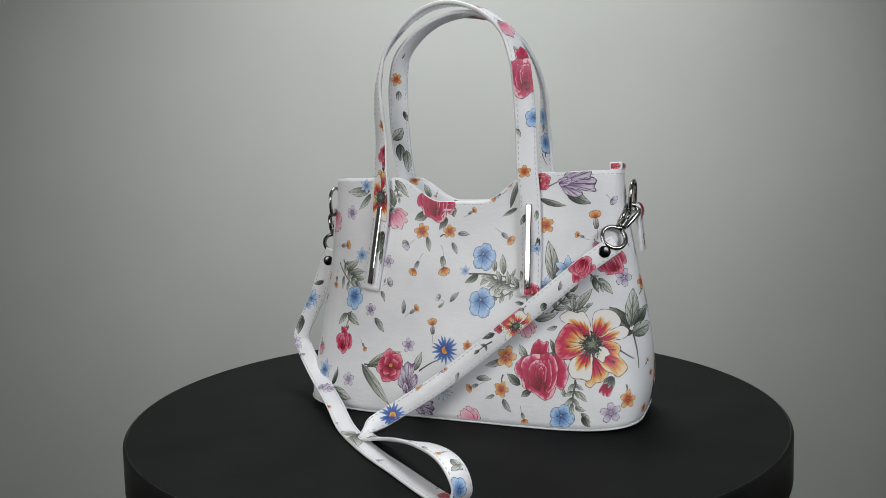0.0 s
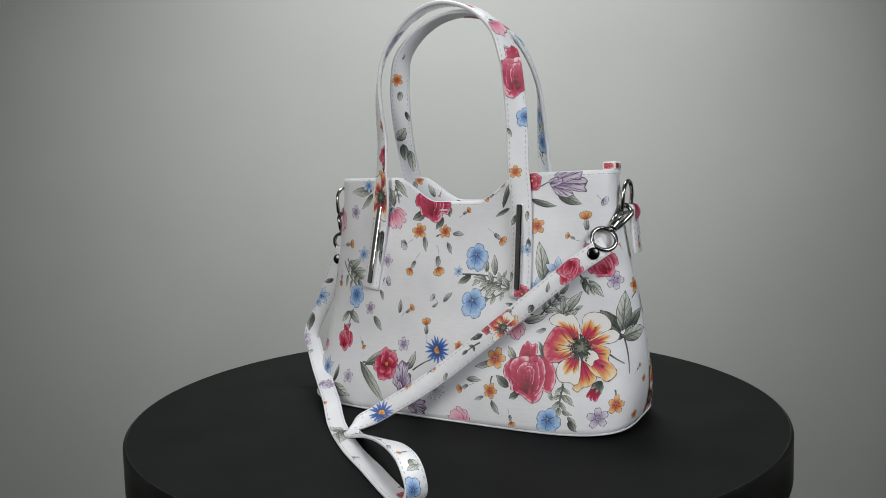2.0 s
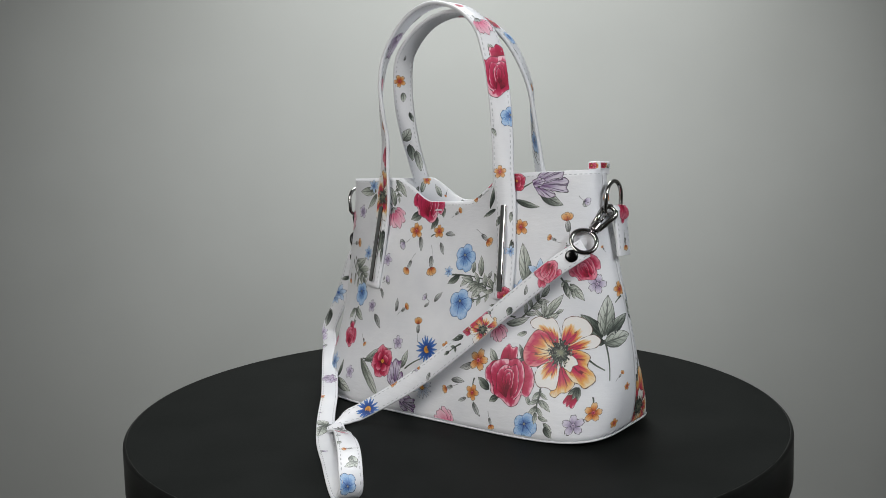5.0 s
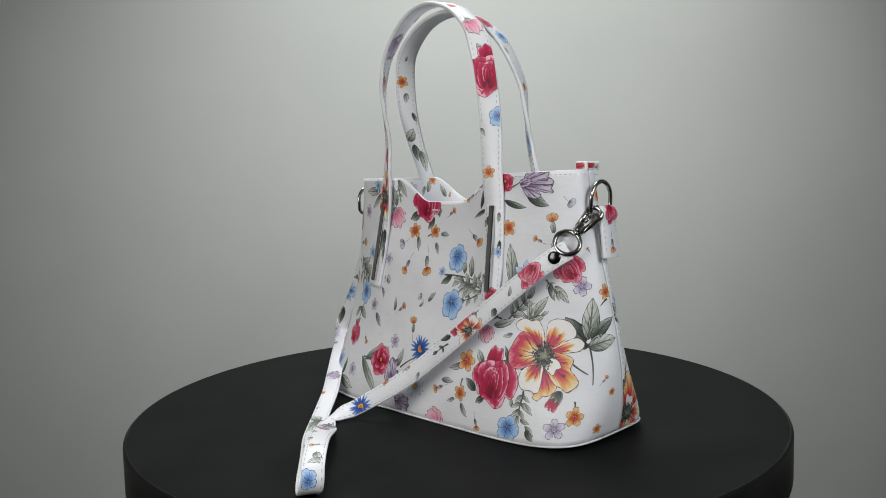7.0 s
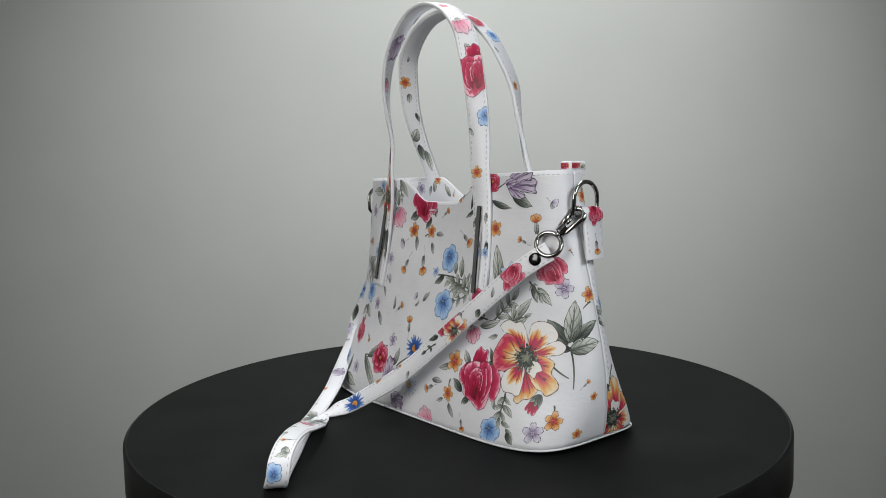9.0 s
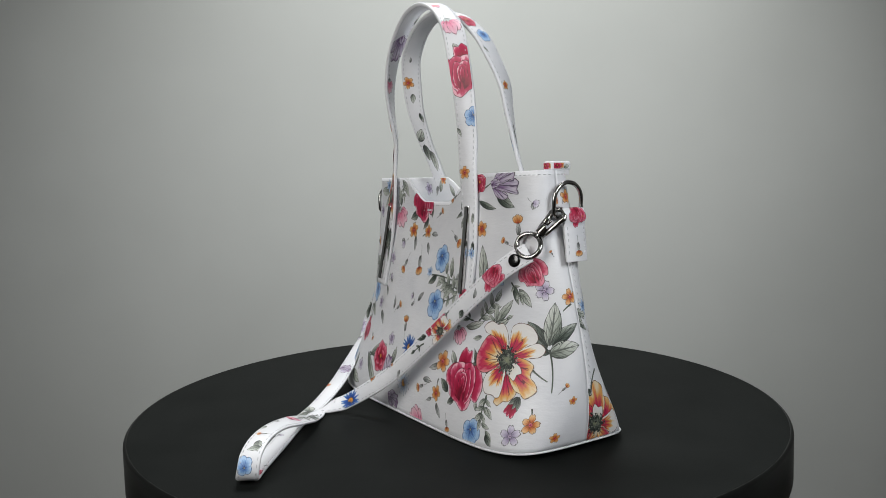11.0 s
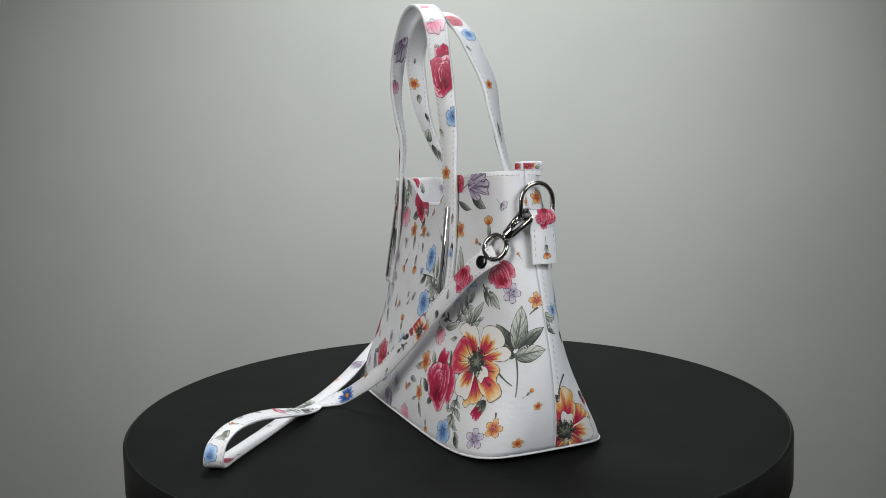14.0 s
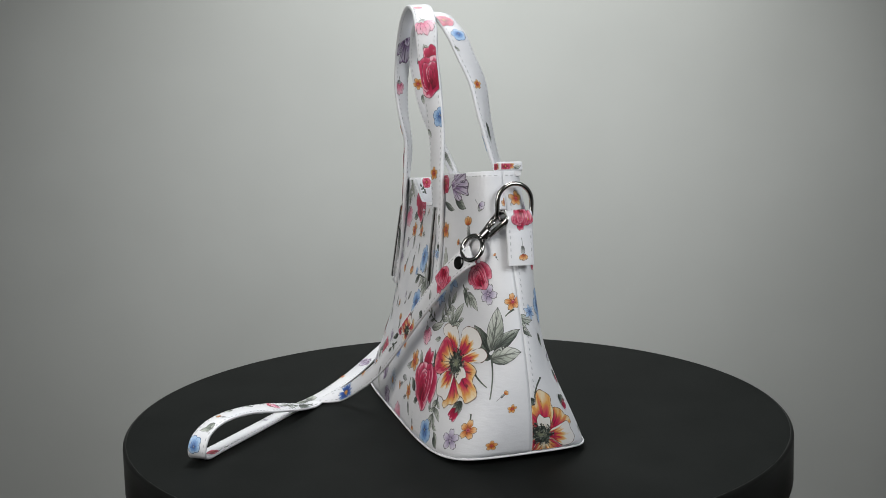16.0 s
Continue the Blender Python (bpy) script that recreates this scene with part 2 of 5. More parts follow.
def make_panel(name, parent, back, label):
    cols, rows, thick = 150, 44, 0.0018
    verts, faces = [], []
    for lift in (0.0, -thick):
        for j in range(rows + 1):
            f = j / rows
            for i in range(cols + 1):
                g = 2 * i / cols - 1
                s0 = g * np.interp(0.2, LEVELS, SEAM)
                z = 0.0016 + f * (rim_height(s0) - 0.0016)
                s = g * (np.interp(z, LEVELS, SEAM))
                verts.append(skin(s, z, lift, back))
    n = (cols + 1) * (rows + 1)
    idx = lambda l, j, i: l * n + j * (cols + 1) + i
    for j in range(rows):
        for i in range(cols):
            faces.append((idx(0, j, i), idx(0, j, i + 1), idx(0, j + 1, i + 1), idx(0, j + 1, i)))
            faces.append((idx(1, j, i), idx(1, j + 1, i), idx(1, j + 1, i + 1), idx(1, j, i + 1)))
    k0 = len(faces)
    for i in range(cols):
        faces.append((idx(0, rows, i), idx(0, rows, i + 1), idx(1, rows, i + 1), idx(1, rows, i)))
        faces.append((idx(1, 0, i), idx(1, 0, i + 1), idx(0, 0, i + 1), idx(0, 0, i)))
    for j in range(rows):
        faces.append((idx(0, j, 0), idx(0, j + 1, 0), idx(1, j + 1, 0), idx(1, j, 0)))
        faces.append((idx(1, j, cols), idx(1, j + 1, cols), idx(0, j + 1, cols), idx(0, j, cols)))
    ob = ob_from(name, verts, faces, [LEATHER, LEATHER, EDGE], parent, label)
    for p in ob.data.polygons:
        p.material_index = 2 if p.index >= k0 else p.index % 2
    return ob


bag = tagged(new("handbag"), "white leather handbag with a colourful floral print, standing on the turntable", "handbag")
front_panel = make_panel("front_panel", bag, False, "white leather front printed with flowers")
back_panel = make_panel("back_panel", bag, True, "white leather back printed with flowers")


def ring_outline(z, grow=0.0, count=160):
    px, py = outline(z, count)
    front = [(x, y) for x, y in zip(px, py)]
    yc = -0.004 * z / HEIGHT
    k = back_depth(z) / half_depth(z)
    pts = front + [(-x, yc + (yc - y) * k) for x, y in front[1:-1]]
    pts = [(x, y + twist(x, z)) for x, y in pts]
    out = []
    for i, (x, y) in enumerate(pts):
        (ax, ay), (cx, cy) = pts[i - 1], pts[(i + 1) % len(pts)]
        d = math.hypot(cx - ax, cy - ay) or 1
        out.append((x + grow * (cy - ay) / d, y - grow * (cx - ax) / d, z + raised(x, z)))
    return out


def make_base():
    low, high = ring_outline(0.0, -0.006), ring_outline(0.004, -0.002)
    n = len(low)
    verts = low + high
    faces = [tuple(range(n))[::-1], tuple(range(n, 2 * n))] + [(i, (i + 1) % n, n + (i + 1) % n, n + i) for i in range(n)]
    ob_from("base", verts, faces, LEATHER, bag, "white leather base", smooth=False)
    tube([(x, y, z - 0.0007) for x, y, z in ring_outline(0.002, 0.0002)], 0.0008, 8, True, EDGE, "piping", bag, "white piping round the bottom edge")


make_base()


def panel_stitches(panel, back):
    rows = []
    edge = float(np.interp(0.2, LEVELS, SEAM)) - 0.004
    for u in np.arange(-edge, edge, 0.0042):
        z = rim_height(u) - 0.0032
        p, q = skin(u, z, 0.0, back), skin(u + 0.002, rim_height(u + 0.002) - 0.0032, 0.0, back)
        rows.append((p, q - p, skin(u, z, 0.001, back) - p))
    if back:
        for side in (-1, 1):
            for z in np.arange(0.012, 0.2, 0.0046):
                u = side * (float(np.interp(z, LEVELS, SEAM)) - 0.0042)
                p, q = skin(u, z, 0.0, True), skin(u, z + 0.002, 0.0, True)
                rows.append((p, q - p, skin(u, z, 0.001, True) - p))
    stitches(rows, "stitching", panel)


panel_stitches(front_panel, False)
panel_stitches(back_panel, True)


def make_zip_panel():
    verts = ring_outline(0.184, -0.004) + ring_outline(0.1855, -0.004)
    n = len(verts) // 2
    faces = [tuple(range(n))[::-1], tuple(range(n, 2 * n))] + [(i, (i + 1) % n, n + (i + 1) % n, n + i) for i in range(n)]
    ob_from("inner_panel", verts, faces, LINING, bag, "pale grey fabric panel closing the top", smooth=False)
    x0 = half_length(0.21) - 0.0065
    tab = part("zip_end_tab", box((0.011, 0.0190, 0.0070), Matrix.Translation((x0, -0.0045, 0.2198)), 0.0014), LEATHER, bag, "folded leather end tab of the zip")
    part("zip_tape", box((0.012, 0.016, 0.004), Matrix.Translation((x0 - 0.001, -0.0045, 0.2145)), 0.0005), LINING, tab)
    return tab


zip_tab = make_zip_panel()


def make_handle(name, points, angles, back):
    """angles: which way the outer face looks, degrees from straight ahead towards the bag's right."""
    normals = []
    for (x, y, z), (a, up) in zip(points, angles):
        a, up = radians(a), radians(up)
        v = Vector((math.sin(a) * math.cos(up), -math.cos(a) * math.cos(up), math.sin(up)))
        if back:
            v.y = -v.y
        normals.append(v)
    band = Band(points, normals, 0.0184, 0.0034, 12)
    handle = band.mesh(name, LEATHER, bag, "white printed leather carrying handle with stitched edges")
    band_stitches(band, "stitching", handle, sides=(1, -1))
    return band, handle


CX = 0.0225
on_front = lambda x, z, lift: (x, float(skin(x, z, lift)[1]), z)
front_points = [on_front(0.068, 0.110, 0.0025), on_front(0.068, 0.15, 0.0025), on_front(0.067, 0.19, 0.004), (0.0647, -0.0388, 0.2197), (0.0641, -0.0381, 0.2432), (0.0639, -0.0393, 0.2666),
                (0.0625, -0.0408, 0.2898), (0.0598, -0.0428, 0.313), (0.0480, -0.0405, 0.3385), (0.0230, -0.0365, 0.3590), (-0.009, -0.0335, 0.3680), (-0.040, -0.0318, 0.3605), (-0.0690, -0.0305, 0.335),
                (-0.0793, -0.0308, 0.3061), (-0.0812, -0.0288, 0.2792), (-0.0817, -0.0245, 0.2519), (-0.0820, -0.0262, 0.2260), on_front(-0.0805, 0.19, 0.004), on_front(-0.085, 0.15, 0.0025), on_front(-0.090, 0.110, 0.0025)]
front_angles = [(6, 12), (6, 12), (8, 10), (14, 2), (22, 0), (28, 2), (34, 8), (42, 16), (62, 42), (70, 66), (0, 88), (-70, 66), (-62, 38), (-54, 12), (-42, 0), (-33, -6), (-28, -2), (-14, 10), (-6, 12), (-4, 12)]
front_band, front_handle = make_handle("handle", front_points, front_angles, False)
on_back = lambda x, z, lift: (x, float(skin(-x, z, lift, True)[1]), z)
back_points = [on_back(0.073, 0.110, 0.0025), on_back(0.073, 0.15, 0.0025), on_back(0.070, 0.19, 0.004), (0.0690, 0.0140, 0.2180), (0.0698, 0.0060, 0.2436), (0.0708, 0.0003, 0.2674),
               (0.0705, -0.0042, 0.291), (0.0652, -0.0128, 0.3150), (0.0540, -0.0172, 0.3340), (0.0310, -0.0220, 0.3525), (0.0, -0.0235, 0.3595), (-0.032, -0.0220, 0.3515), (-0.0590, -0.0172, 0.331),
               (-0.0683, -0.0117, 0.3056), (-0.0714, -0.0060, 0.279), (-0.0757, 0.0060, 0.2521), (-0.0785, 0.0180, 0.2298), on_back(-0.079, 0.19, 0.004), on_back(-0.080, 0.15, 0.0025), on_back(-0.08, 0.110, 0.0025)]
back_angles = [(4, 12), (6, 12), (24, 10), (36, 4), (42, 4), (55, 6), (68, 10), (78, 30), (86, 50), (80, 72), (0, 88), (-80, 72), (-66, 40), (-44, 14), (-24, 8), (-12, 8), (-6, 8), (-8, 10), (-6, 12), (-4, 12)]
back_band, back_handle = make_handle("handle", back_points, back_angles, True)


def bar_at(top, bottom):
    t, b = np.array(on_front(*top, 0.0062)), np.array(on_front(*bottom, 0.0062))
    d = Vector(t - b)
    n = Vector(skin(top[0], top[1], 0.01) - skin(top[0], top[1]))
    x = d.cross(n).normalized()
    n = x.cross(d).normalized()
    m = Matrix((x, -n, d.normalized())).transposed().to_4x4()
    m.translation = Vector((t + b) / 2)
    part("metal_bar", box((0.0056, 0.0034, d.length), m, 0.0011, 3), CHROME, bag, "polished chrome bar on the handle end")


bar_at((0.0668, 0.1895), (0.0668, 0.1170))
bar_at((-0.0808, 0.1885), (-0.0888, 0.1160))


# ---- shoulder strap, its hooks and rings ----
def arc_points(centre, u, w, radius, start, end, count):
    return [Vector(centre) + radius * (math.cos(a) * Vector(u) + math.sin(a) * Vector(w)) for a in np.radians(np.linspace(start, end, count))]


def make_d_ring(side):
    """The ring hangs in a leather tab on the side seam."""
    x = 0.1525 * side
    out = Vector((side, 0, 0.1))
    y = -0.0045 if side > 0 else 0.0100
    c = Vector((x - 0.0035 * side, y - 0.001 if side > 0 else 0.0040, 0.1935))
    up, w = Vector((0.06 * side, 0, 1)).normalized(), Vector((0, 1, 0))
    pts = arc_points(c, w, up, 0.0135, 0, 180, 20) + [c - w * 0.0135 - up * 0.010, c - w * 0.0115 - up * 0.013, c + w * 0.0115 - up * 0.013, c + w * 0.0135 - up * 0.010]
    ring = tube(pts, 0.0017, 10, True, STEEL, "d_ring", bag, "shiny nickel ring")
    path = [(0.1495, 0.184), (0.1535, 0.186), (0.1555, 0.181), (0.1545, 0.174), (0.1555, 0.165), (0.1568, 0.150), (0.157, 0.147)]
    band = Band([((px) * side if side > 0 else 0.0045 - px, y, pz) for px, pz in path], [(-0.5 * side, 0, 1), (0.2 * side, 0, 1), (side, 0, 0.2), (side, 0, -0.15), (side, 0, 0.08), (side, 0, 0.05), (side, 0, 0.05)], 0.0205, 0.003, 6)
    tab = band.mesh("ring_tab", LEATHER, bag, "white leather tab holding the ring")
    band_stitches(band, "stitching", tab, start=0.019)
    return band, tab


right_tab, tab_mesh = make_d_ring(1)
make_d_ring(-1)


def make_hook(ring_end, strap_end, parent):
    """A snap hook: wire eye at the ring, barrel, and an oval swivel loop for the strap."""
    a, b = Vector(ring_end), Vector(strap_end)
    d = (b - a).normalized()
    side = d.cross(Vector((0.3, -1, 0.2))).normalized()
    n = side.cross(d)
    L = (b - a).length
    r = 0.0056
    c0, c1 = a + d * r, a + d * (L * 0.58)
    loop = arc_points(c0, -side, -d, r, 0, 180, 14) + [c1 + side * 0.0030, c1 - side * 0.0030]
    hook = tube(loop, 0.0022, 8, True, STEEL, "snap_hook", parent, "dark nickel snap hook")
    tube([c1 - d * 0.0035, c1 - d * 0.003, c1 + d * 0.003, c1 + d * 0.0036], 0.0044, 14, False, STEEL, "barrel", hook)
    tube([c0 + side * r + n * 0.0004, c1 + side * 0.0030 + n * 0.0004], 0.0022, 8, False, STEEL, "gate", hook)
    tube([c1 + n * 0.0026 - d * 0.005, c1 + n * 0.0026 - d * 0.011], 0.0013, 8, False, STEEL, "thumb_catch", hook)
    c2 = b
    tube([c1 + d * 0.003, c2 - d * 0.0085], 0.0026, 10, False, STEEL, "swivel", hook)
    tube([c2 + 0.0102 * math.cos(q) * side + 0.0094 * math.sin(q) * d for q in np.linspace(0, 2 * math.pi, 28, endpoint=False)], 0.0019, 8, True, STEEL, "swivel_ring", hook)
    return hook


strap_points = [(0.1392, -0.0362, 0.1548), (0.1352, -0.0398, 0.1518), (0.1296, -0.0438, 0.1476), (0.1148, -0.0500, 0.1363), (0.081, -0.0605, 0.1075), (0.0445, -0.0700, 0.0768), (0.0, -0.0835, 0.0405),
                (-0.0415, -0.1032, 0.0125), (-0.0515, -0.1155, 0.0068), (-0.0555, -0.1282, 0.0040), (-0.0475, -0.1362, 0.0020), (-0.0375, -0.1438, 0.0040), (-0.0205, -0.1550, 0.0092),
                (0.0060, -0.1775, 0.0180), (0.0345, -0.2020, 0.0258), (0.0575, -0.2218, 0.0275), (0.0710, -0.2340, 0.0220), (0.0755, -0.2385, 0.0118),
                (0.0675, -0.2365, 0.0030), (0.0475, -0.2232, 0.0018), (0.0092, -0.1935, 0.0018), (-0.0298, -0.1635, 0.0018), (-0.0740, -0.1225, 0.0026), (-0.1050, -0.0890, 0.0110), (-0.1320, -0.0630, 0.0205), (-0.1610, -0.0355, 0.0325),
                (-0.1825, -0.0145, 0.0435), (-0.1930, -0.0035, 0.0570), (-0.1790, 0.0060, 0.0935), (-0.1690, 0.0110, 0.1260), (-0.1615, 0.0140, 0.1426)]
strap_normals = [(0.62, -0.72, 0.3), (0.62, -0.72, 0.3), (0.6, -0.74, 0.3), (0.55, -0.76, 0.34), (0.5, -0.75, 0.42), (0.5, -0.73, 0.45), (0.52, -0.68, 0.5),
                 (0.45, -0.6, 0.65), (0.05, -0.3, 0.95), (-1, 0.0, 0.0), (-0.05, -0.05, -1), (-0.05, -0.1, -1), (-0.15, -0.2, -0.95),
                 (-0.2, -0.25, -0.95), (-0.1, -0.1, -1), (-0.15, 0.1, -0.95), (-0.65, 0.55, -0.5), (-0.8, 0.6, 0.1),
                 (-0.3, 0.2, 0.9), (0, 0, 1), (0, 0, 1), (0, 0, 1), (0.1, -0.15, 1), (0.3, -0.35, 0.85), (0.35, -0.5, 0.75), (0.3, -0.65, 0.65),
                 (0.3, -0.85, 0.45), (0.35, -0.93, 0.1), (0.3, -0.95, 0.05), (0.3, -0.95, 0.0), (0.3, -0.95, 0.0)]
strap_creases = {8: (0.66, -0.40, -0.48), 9: (0.25, -0.95, -0.10), 10: (-0.55, -0.83, 0.0)}
strap_band = Band(strap_points, strap_normals, 0.0158, 0.0022, 10, strap_creases)
strap = strap_band.mesh("shoulder_strap", LEATHER, bag, "long white printed leather shoulder strap, partly lying on the turntable")
band_stitches(strap_band, "stitching", strap, sides=(1, -1), inset=0.0019)
make_hook((0.1522, -0.0132, 0.1855), (0.1376, -0.0352, 0.1600), strap)
make_hook((-0.1545, 0.0090, 0.1810), (-0.1605, 0.0140, 0.1500), strap)


def make_rivet(a):
    c, n = strap_band.at(a, 0, 0.0015), strap_band.at(a, 0, 0.0115) - strap_band.at(a, 0, 0.0015)
    m = Vector(n).to_track_quat("Z", "Y").to_matrix().to_4x4()
    m.translation = Vector(c)
    bm = bmesh.new()
    bmesh.ops.create_uvsphere(bm, u_segments=20, v_segments=10, radius=0.0051, matrix=m @ Matrix.Diagonal((1, 1, 0.24, 1)))
    part("rivet", bm, RIVET, strap, "domed dark nickel rivet", smooth=True)


make_rivet(0.0124)
make_rivet(strap_band.length - 0.012)


# ---- floral print ----
def ink(name, stops, line, streak=0.25, fine=22.0, edge=0.86, veins=False, rim=0.0, half=0.0, hatch=0.0, reach=0.8):
    """A printing ink on leather: colours from a petal's base to its tip, with brushed streaks, pen hatching from the base and a drawn outline."""
    m, n, l, b = material(name, stops[0][1], 0.42)
    uv, sep = n.new("ShaderNodeUVMap"), n.new("ShaderNodeSeparateXYZ")
    l.new(uv.outputs["UV"], sep.inputs["Vector"])

    def maths(op, a, c=None, third=None):
        k = n.new("ShaderNodeMath")
        k.operation = op
        for i, v in enumerate((a, c, third)):
            if v is None:
                continue
            if isinstance(v, (int, float)):
                k.inputs[i].default_value = v
            else:
                l.new(v, k.inputs[i])
        return k.outputs[0]

    mp, nz = n.new("ShaderNodeMapping"), n.new("ShaderNodeTexNoise")
    mp.inputs["Scale"].default_value = (fine, 1.6, 1)
    info = n.new("ShaderNodeObjectInfo")
    shift = n.new("ShaderNodeCombineXYZ")
    l.new(maths("MULTIPLY", info.outputs["Random"], 40.0), shift.inputs["Z"])
    l.new(shift.outputs[0], mp.inputs["Location"])
    nz.inputs["Scale"].default_value, nz.inputs["Detail"].default_value = 1.0, 3
    l.new(uv.outputs["UV"], mp.inputs["Vector"])
    l.new(mp.outputs["Vector"], nz.inputs["Vector"])
    side = maths("MULTIPLY", maths("ABSOLUTE", maths("SUBTRACT", sep.outputs["X"], 0.5)), 2.0)
    along = maths("MULTIPLY_ADD", maths("SUBTRACT", nz.outputs["Fac"], 0.5), streak * 2.4, sep.outputs["Y"])
    if rim:
        along = maths("SUBTRACT", along, maths("MULTIPLY", maths("POWER", side, 2.0), rim))
    if half:
        along = maths("MULTIPLY_ADD", maths("SUBTRACT", sep.outputs["X"], 0.5), half, along)
    r = ramp(n, stops)
    l.new(along, r.inputs["Fac"])
    colour = r.outputs["Color"]
    mask = maths("MAXIMUM", side, sep.outputs["Y"])
    step = n.new("ShaderNodeMapRange")
    step.inputs["From Min"].default_value, step.inputs["From Max"].default_value = edge, min(edge + 0.08, 1.0)
    l.new(mask, step.inputs["Value"])
    dark = step.outputs["Result"]
    if veins:
        wave = maths("FRACT", maths("MULTIPLY", maths("SUBTRACT", sep.outputs["Y"], maths("MULTIPLY", side, 0.34)), 4.5))
        rib = maths("MAXIMUM", maths("LESS_THAN", side, 0.10), maths("MULTIPLY", maths("LESS_THAN", wave, 0.24), 0.62))
        dark = maths("MAXIMUM", dark, maths("MULTIPLY", rib, 0.9))
    dark = maths("MULTIPLY", dark, maths("MULTIPLY_ADD", nz.outputs["Fac"], 0.7, 0.5))
    if hatch:
        wobble = maths("MULTIPLY_ADD", nz.outputs["Fac"], 1.3, maths("MULTIPLY", sep.outputs["X"], hatch))
        weight = maths("SUBTRACT", 0.36, maths("MULTIPLY", maths("ADD", sep.outputs["Y"], maths("MULTIPLY", nz.outputs["Fac"], 0.3)), 0.36 / reach))
        pen = maths("MULTIPLY", maths("LESS_THAN", maths("FRACT", wobble), weight), 0.85)
        dark = maths("MAXIMUM", dark, pen)
    mix = n.new("ShaderNodeMix")
    mix.data_type = "RGBA"
    mix.clamp_factor = True
    l.new(dark, mix.inputs["Factor"])
    l.new(colour, mix.inputs["A"])
    mix.inputs["B"].default_value = (*line, 1)
    l.new(mix.outputs["Result"], b.inputs["Base Color"])
    leather_relief(n, l, b)
    return m


DARK = (0.035, 0.04, 0.035)
INK_LINE = make_plain("ink_line", (0.016, 0.018, 0.016), (0.05, 0.055, 0.05), 300, 0.5)
INK_LEAF = ink("ink_leaf", [(0.0, (0.13, 0.15, 0.125)), (0.25, (0.30, 0.33, 0.28)), (0.55, (0.50, 0.53, 0.47)), (1.0, (0.66, 0.68, 0.63))], DARK, 0.30, 12, 0.9, True, half=0.6, hatch=4, reach=0.75)
INK_DARK_LEAF = ink("ink_dark_leaf", [(0.0, (0.03, 0.04, 0.033)), (0.4, (0.10, 0.125, 0.102)), (0.75, (0.25, 0.28, 0.24)), (1.0, (0.46, 0.49, 0.44))], (0.012, 0.016, 0.013), 0.40, 12, 0.9, True, half=0.7, hatch=4, reach=1.0)
INK_GREY_LEAF = ink("ink_grey_leaf", [(0.0, (0.10, 0.105, 0.10)), (0.45, (0.40, 0.41, 0.40)), (1.0, (0.64, 0.65, 0.64))], DARK, 0.4, 9, 0.88, True, half=0.5, hatch=3, reach=0.7)
INK_STEM = ink("ink_stem", [(0.0, (0.06, 0.075, 0.06)), (1.0, (0.15, 0.18, 0.14))], (0.03, 0.04, 0.03), 0.3, 5, 0.8)
INK_HAIR = ink("ink_hairline", [(0.0, (0.26, 0.27, 0.26)), (1.0, (0.45, 0.45, 0.45))], (0.35, 0.35, 0.35), 0.2, 5, 0.95)
INK_ROSE = ink("ink_rose", [(0.0, (0.13, 0.002, 0.014)), (0.45, (0.34, 0.006, 0.038)), (0.82, (0.48, 0.016, 0.075)), (0.94, (0.60, 0.07, 0.15)), (1.0, (0.84, 0.44, 0.52))], (0.09, 0.003, 0.014), 0.24, 9, 0.975, half=0.3, hatch=7, reach=0.95)
INK_ROSE_LIGHT = ink("ink_rose_light", [(0.0, (0.16, 0.002, 0.018)), (0.5, (0.42, 0.009, 0.055)), (0.84, (0.54, 0.03, 0.10)), (0.95, (0.68, 0.15, 0.25)), (1.0, (0.84, 0.48, 0.55))], (0.13, 0.004, 0.02), 0.26, 9, 0.975, half=0.3, hatch=7, reach=0.85)
INK_RED = ink("ink_red", [(0.0, (0.10, 0.002, 0.010)), (0.4, (0.38, 0.008, 0.040)), (0.72, (0.53, 0.03, 0.09)), (1.0, (0.78, 0.28, 0.36))], (0.07, 0.004, 0.012), 0.32, 10, 0.96, half=0.3, hatch=9, reach=0.7)
INK_PINK = ink("ink_pink", [(0.0, (0.55, 0.04, 0.12)), (0.35, (0.74, 0.22, 0.34)), (1.0, (0.84, 0.58, 0.65))], (0.42, 0.05, 0.12), 0.4, 12, 0.95, hatch=8, reach=0.7)
INK_BLOOM = ink("ink_orange_bloom", [(0.0, (0.46, 0.010, 0.055)), (0.34, (0.56, 0.03, 0.09)), (0.46, (0.72, 0.26, 0.06)), (0.58, (0.80, 0.56, 0.26)), (0.68, (0.83, 0.80, 0.77))], (0.12, 0.035, 0.03), 0.40, 15, 0.975, half=0.2, hatch=8, reach=0.8)
INK_BLOOM_WARM = ink("ink_warm_bloom", [(0.0, (0.80, 0.76, 0.70)), (0.24, (0.80, 0.66, 0.42)), (0.40, (0.74, 0.34, 0.09)), (0.62, (0.60, 0.06, 0.09)), (0.82, (0.55, 0.02, 0.09)), (1.0, (0.74, 0.26, 0.28))], (0.12, 0.03, 0.03), 0.36, 15, 0.975, half=0.25, hatch=8, reach=1.0)
INK_CREAM = ink("ink_cream", [(0.0, (0.72, 0.62, 0.44)), (0.5, (0.80, 0.77, 0.71)), (1.0, (0.83, 0.81, 0.78))], (0.14, 0.08, 0.05), 0.3, 9, 0.95, hatch=5, reach=0.5)
